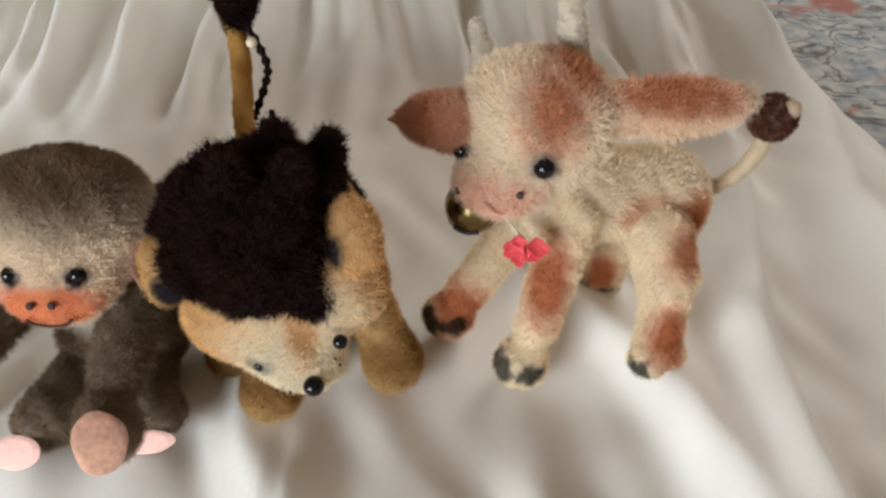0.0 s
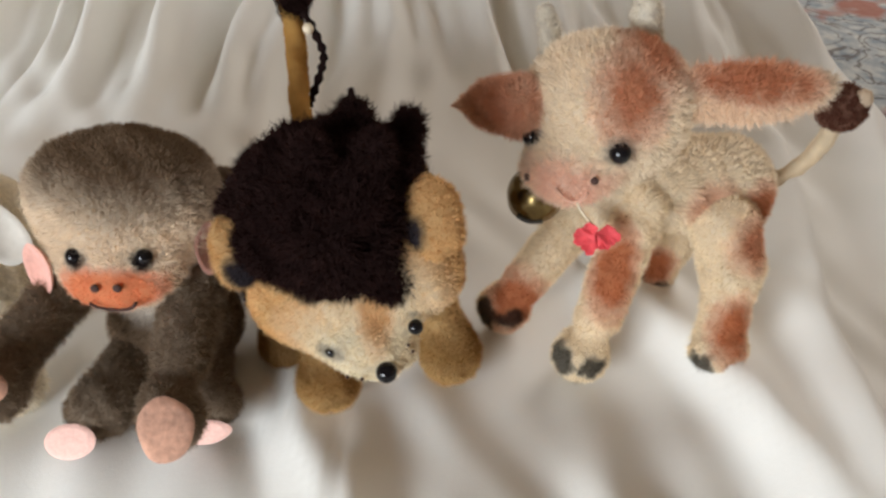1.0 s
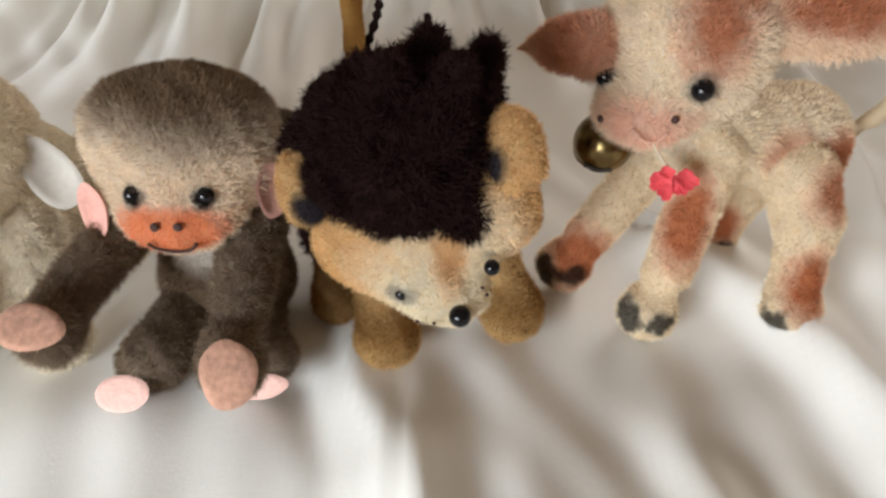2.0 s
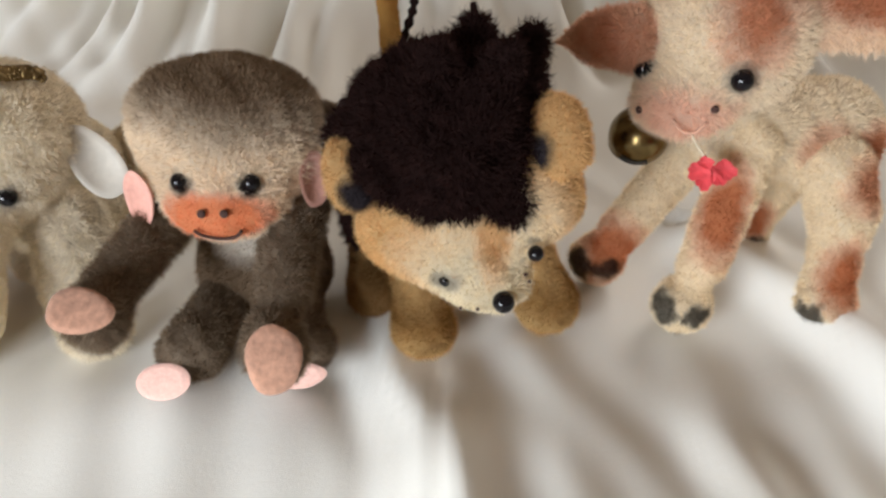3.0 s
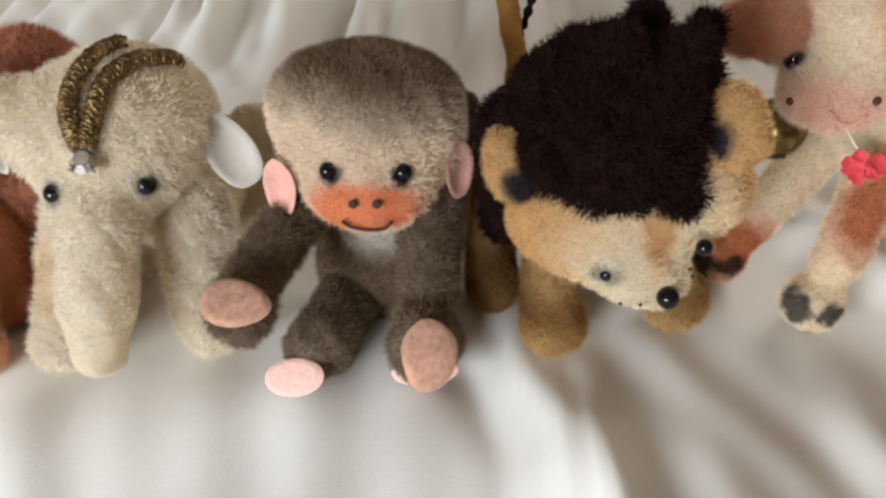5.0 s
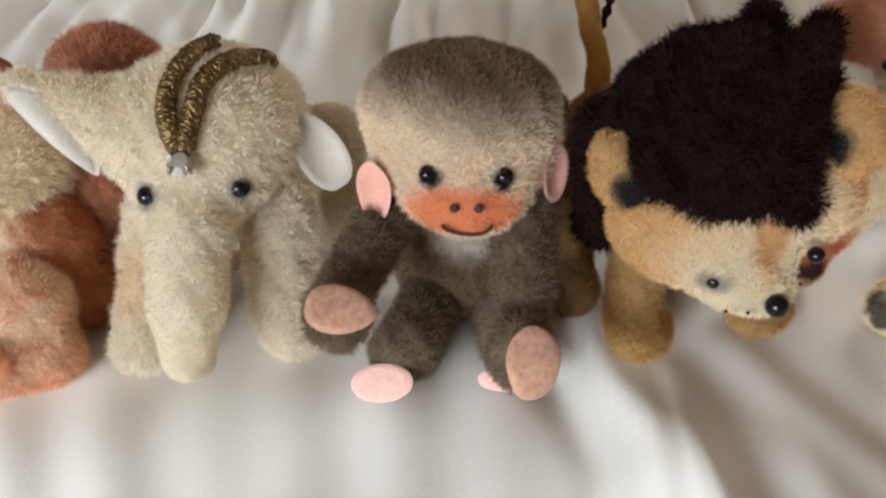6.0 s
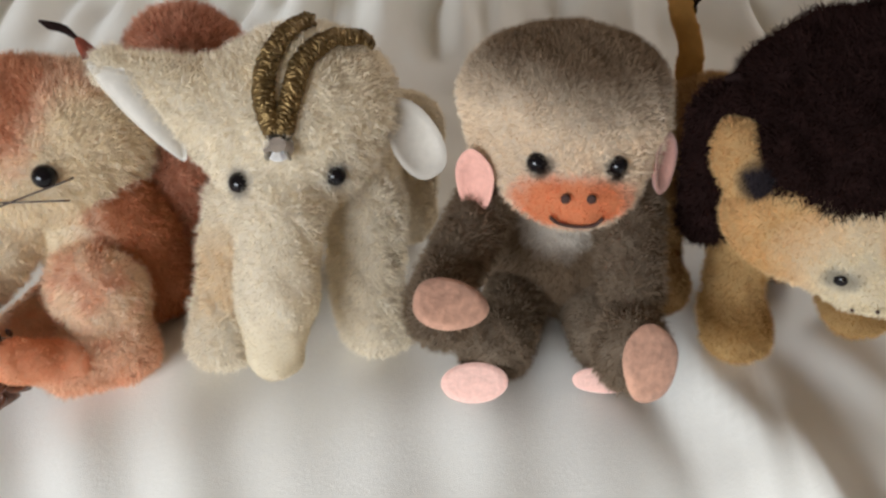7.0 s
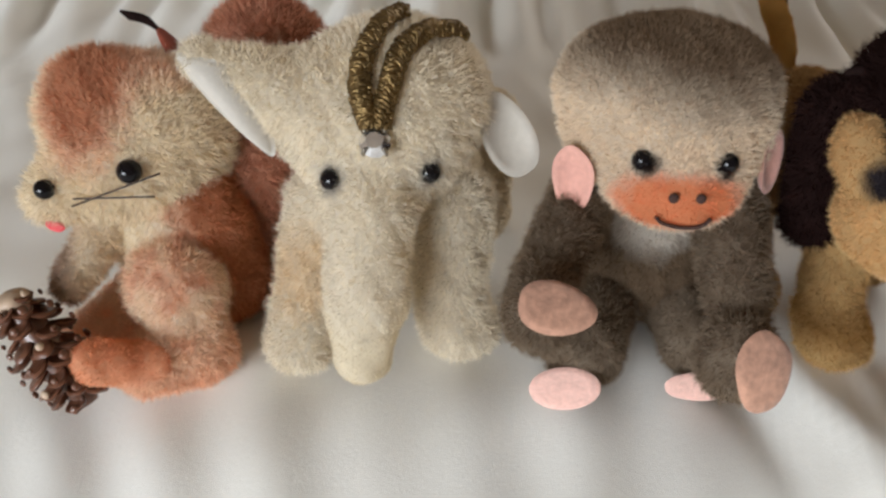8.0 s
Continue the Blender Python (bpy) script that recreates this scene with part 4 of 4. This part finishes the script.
def headband():
    """Two braided gold cords over the elephant's crown that meet at a crystal."""
    band = thing("headband", -200, 190, 100, "gold braided headband with a clear crystal", "headband")
    H = [E((-199, 197, 77), (27, 24, 21.5), frame_of((0.20, -0.93, -0.30), (24, 6, 0))), E((-201, 184, 66), (20, 14, 16))]
    lines = ([(-201.5, 170, 84), (-204.4, 175, 90), (-204.2, 184, 97.2), (-200.5, 194, 101), (-196, 202, 101)],
             [(-199.3, 170, 84), (-197.5, 176, 91), (-195, 184, 98), (-189.5, 193, 100), (-184.5, 198, 98), (-181, 202, 94)])
    for line in lines:
        pts = np.array([snap(H, p, 2.6, 9)[0] for p in smooth_path(line, 9)])
        path = smooth_path(pts, 120)
        T = unit(np.gradient(path, axis=0))
        N = slope(H, path)
        S = unit(np.cross(T, N))
        cord = tube("cord", pts, 1.6, GOLD, band, 40, 8, label="braided gold cord")
        for k in range(7):
            w = np.linspace(0, 13 * math.pi, 120) + k * math.pi * 2 / 7 + 0.5 * np.sin(np.arange(120) * 0.37 + k)
            strand = path + S * (2.5 * np.sin(w))[:, None] + N * (0.9 * np.cos(2 * w) + 0.3)[:, None] + rng.normal(size=path.shape) * 0.28
            tube("strand", strand, 0.55, GOLD, cord, 170, 5)
    p, n = V(-200.2, 168.6, 80.9), unit(V(0.05, -0.6, 0.8))
    bm = bmesh.new()
    bmesh.ops.create_cone(bm, cap_ends=True, segments=11, radius1=4.0 * MM, radius2=2.2 * MM, depth=1.8 * MM)
    made = bmesh.ops.create_cone(bm, cap_ends=True, segments=11, radius1=1.0 * MM, radius2=4.0 * MM, depth=2.4 * MM)["verts"]
    bmesh.ops.translate(bm, vec=(0, 0, -2.1 * MM), verts=made)
    bmesh.ops.rotate(bm, matrix=Vector(n).to_track_quat("Z", "Y").to_matrix(), verts=bm.verts)
    link("crystal", mesh_from(bm, "crystal", False), CRYSTAL, band, p, "clear cut crystal")
    side = unit(np.cross(n, V(0, 0, 1)))
    up = np.cross(side, n)
    for k in range(4):
        a = math.pi / 4 + k * math.pi / 2
        d = side * math.cos(a) + up * math.sin(a)
        tube("claw", [p + d * 3.9 - n * 2, p + d * 4.1, p + d * 3.2 + n * 0.9], 0.5, SILVER, band, 8, 6)


def squirrel():
    toy = thing("toy_squirrel", -262, 180, 3, "small russet plush toy squirrel with cream face, sitting", "plush toy", GROUP)
    cream, rust, orange = (0.97, 0.86, 0.67), (0.57, 0.25, 0.13), (0.90, 0.48, 0.28)
    H = [E((-267, 197, 65), (23, 22, 21)), E((-277, 190, 66), (17, 16, 16)), E((-283, 197, 73), (13.5, 14, 13.5)), E((-273, 187, 57), (18, 14, 13.5)), C((-280, 182, 59), (-290, 174.5, 56), 9.5, 7.5)]
    el = (-266.5, 176.5, 66)
    cap2 = lambda P: np.maximum(spot(P, (-279, 186, 86), (13, 22, 22), 0.6), np.clip((P[..., 2] - 80 + 3 * wob(P, 0.25)) / 10, 0, 1)[..., None]) * 0.9
    back = lambda P: np.clip((P[..., 1] - 205) / 12, 0, 1)[..., None]
    ring = lambda P: spot(P, el, 4.6, 0.7) * 0.5
    head = plush_part("head", H, toy, blend(cream, (rust, cap2), (rust, back), ((0.10, 0.07, 0.06), ring)), 3.4, 5, lambda P: unit(P - V(-289, 170, 60)), 0.7, ruff=0.6, k=8, label="cream plush head with a russet crown")
    eye(snap(H, el)[0], 3.3, H, head, 1.0)
    p, n = snap(H, (-287.7, 169, 61.8), 1.4, 8)
    ball("nose", p, 2.7, BEAD, head, label="round black glass nose")
    felt("mouth", snap(H, (-287.5, 166, 50.0), 1.6, 8)[0], (0.0, -0.9, 0.3), (0.9, 0, -0.2), 3.0, 5.5, PETAL, head, 0.8, label="small red felt mouth")
    root = snap(H, (-275, 168, 60.5), 2.6, 8)[0]
    for d in ((22, 2, 9), (19, 1, 1)):
        tube("whisker", [root - V(*d) * 0.28, root + V(*d) * 0.35, root + V(*d) * 0.85], 0.28, WHISKER, head, 8, 5)
    ear = tube("ear", [(-255, 204, 76), (-258.5, 205, 81), (-262, 207, 86), (-265.5, 209, 90)], lambda t: 4.4 * (1 - t) ** 0.7 + 1.0, LEATHER, head, 20, 12, 0.5, label="red-brown felt ear with a dark hair tip")
    for i in range(5):
        tube("hair_tip", [(-265, 208.8, 89.5), (-269.5, 210 + 0.3 * i, 91.3 + 0.3 * i), (-274.5 - 0.5 * i, 211.5, 91.6 + 0.5 * i)], 0.5, YARN, ear, 8, 5)
    belly = lambda P: spot(P, (-276, 168, 38), (19, 22, 27), 0.6)
    plush_part("body", [E((-262, 190, 34), (21, 18, 29)), E((-260, 192, 16), (23, 19, 15))], toy, blend(rust, (cream, belly)), 2.6, 4, (0, -0.3, -0.9), k=8, label="russet plush body with a cream belly")
    mix = blend((0.95, 0.78, 0.60), (rust, lambda P: np.clip(0.9 * wob(P, 0.42, 2) + 0.15 + (P[..., 2] - 30) / 45, 0, 1)[..., None] * 0.8), (orange, lambda P: np.clip((24 - P[..., 2]) / 14, 0, 1)[..., None] * 0.6))
    plush_part("hind_leg", [E((-260.5, 170, 27), (14, 12, 17)), C((-253, 162, 11.5), (-266, 154, 12.5), 9.5, 8.5)], toy, mix, 3.0, 5, (-0.3, -0.3, -0.8), k=5, label="russet and orange plush leg")
    plush_part("foot", [C((-264, 152, 14.5), (-276.5, 146.5, 21), 7, 6.5)], toy, blend(orange, (cream, lambda P: np.clip((18 - P[..., 2]) / 6, 0, 1)[..., None] * 0.5)), 1.4, 6, (-0.6, 0, -0.5), h=1.3)
    # the arm's left side is browned to paint the shade lying on it
    plush_part("arm", [C((-280, 182, 43), (-289, 166, 31), 7, 5)], toy, blend((0.92, 0.80, 0.62), ((0.45, 0.32, 0.24), lambda P: np.clip((-284 - P[..., 0]) / 6, 0, 1)[..., None])), 2.6, 5, (0, -0.5, -0.8), h=1.3)
    plush_part("hind_leg", [C((-278, 180, 14), (-290, 162, 9), 9, 8)], toy, mix, 2.2, 4, (-0.3, -0.3, -0.8))
    fluff = blend((0.55, 0.27, 0.17), ((0.64, 0.36, 0.25), lambda P: np.clip(wob(P, 0.5, 2), 0, 1)[..., None]))
    plush_part("tail", [C((-251, 205, 18), (-245, 211, 50), 17, 17), C((-245, 211, 50), (-240, 221, 78), 17, 14), E((-239, 221, 79), (17, 15, 14))], toy, fluff, 3.6, 4.5, (0, 0, 0.6), 0.5, k=8, label="bushy russet plush tail")


def pine_cone():
    cone = thing("pine_cone", -289, 150, 6, "small brown pine cone with curled scales held by the squirrel", "pine cone")
    a, b = V(-281, 143.5, 7), V(-297, 153, 34)
    ax = unit(b - a)
    s = unit(np.cross(ax, V(0, 0, 1)))
    u = np.cross(s, ax)
    tube("core", [a, (a + b) / 2, b], lambda t: 3.2 + 2.0 * math.sin(math.pi * t), WOOD, cone, 16, 10)
    r = random.Random(4)
    for i in range(46):
        t = (i + 0.5) / 46
        w = i * 2.39996
        d = s * math.cos(w) + u * math.sin(w)
        p = a + (b - a) * t
        rad = 4.0 + 6.5 * math.sin(math.pi * (0.12 + 0.8 * t))
        tipp = p + d * rad + ax * (1.5 + r.uniform(-1, 1.5))
        felt("scale", (p + d * 2 + tipp) / 2, unit(ax + 0.5 * d), d, 6.4 + r.uniform(-1, 1), rad * 0.85, WOOD, cone, 1.5, 1.6 * r.uniform(-0.3, 1))
        ball("scale_tip", tipp, 1.1 + r.uniform(-0.3, 0.4), WOOD_PALE if i % 9 == 0 else WOOD, cone, 0.6, d, seg=10)
    ball("cone_end", b + ax * 1.5, 5.0, WOOD_PALE, cone, 0.7, ax)


monkey()
lion()
cow()
bell()
flower()
elephant()
headband()
squirrel()
pine_cone()
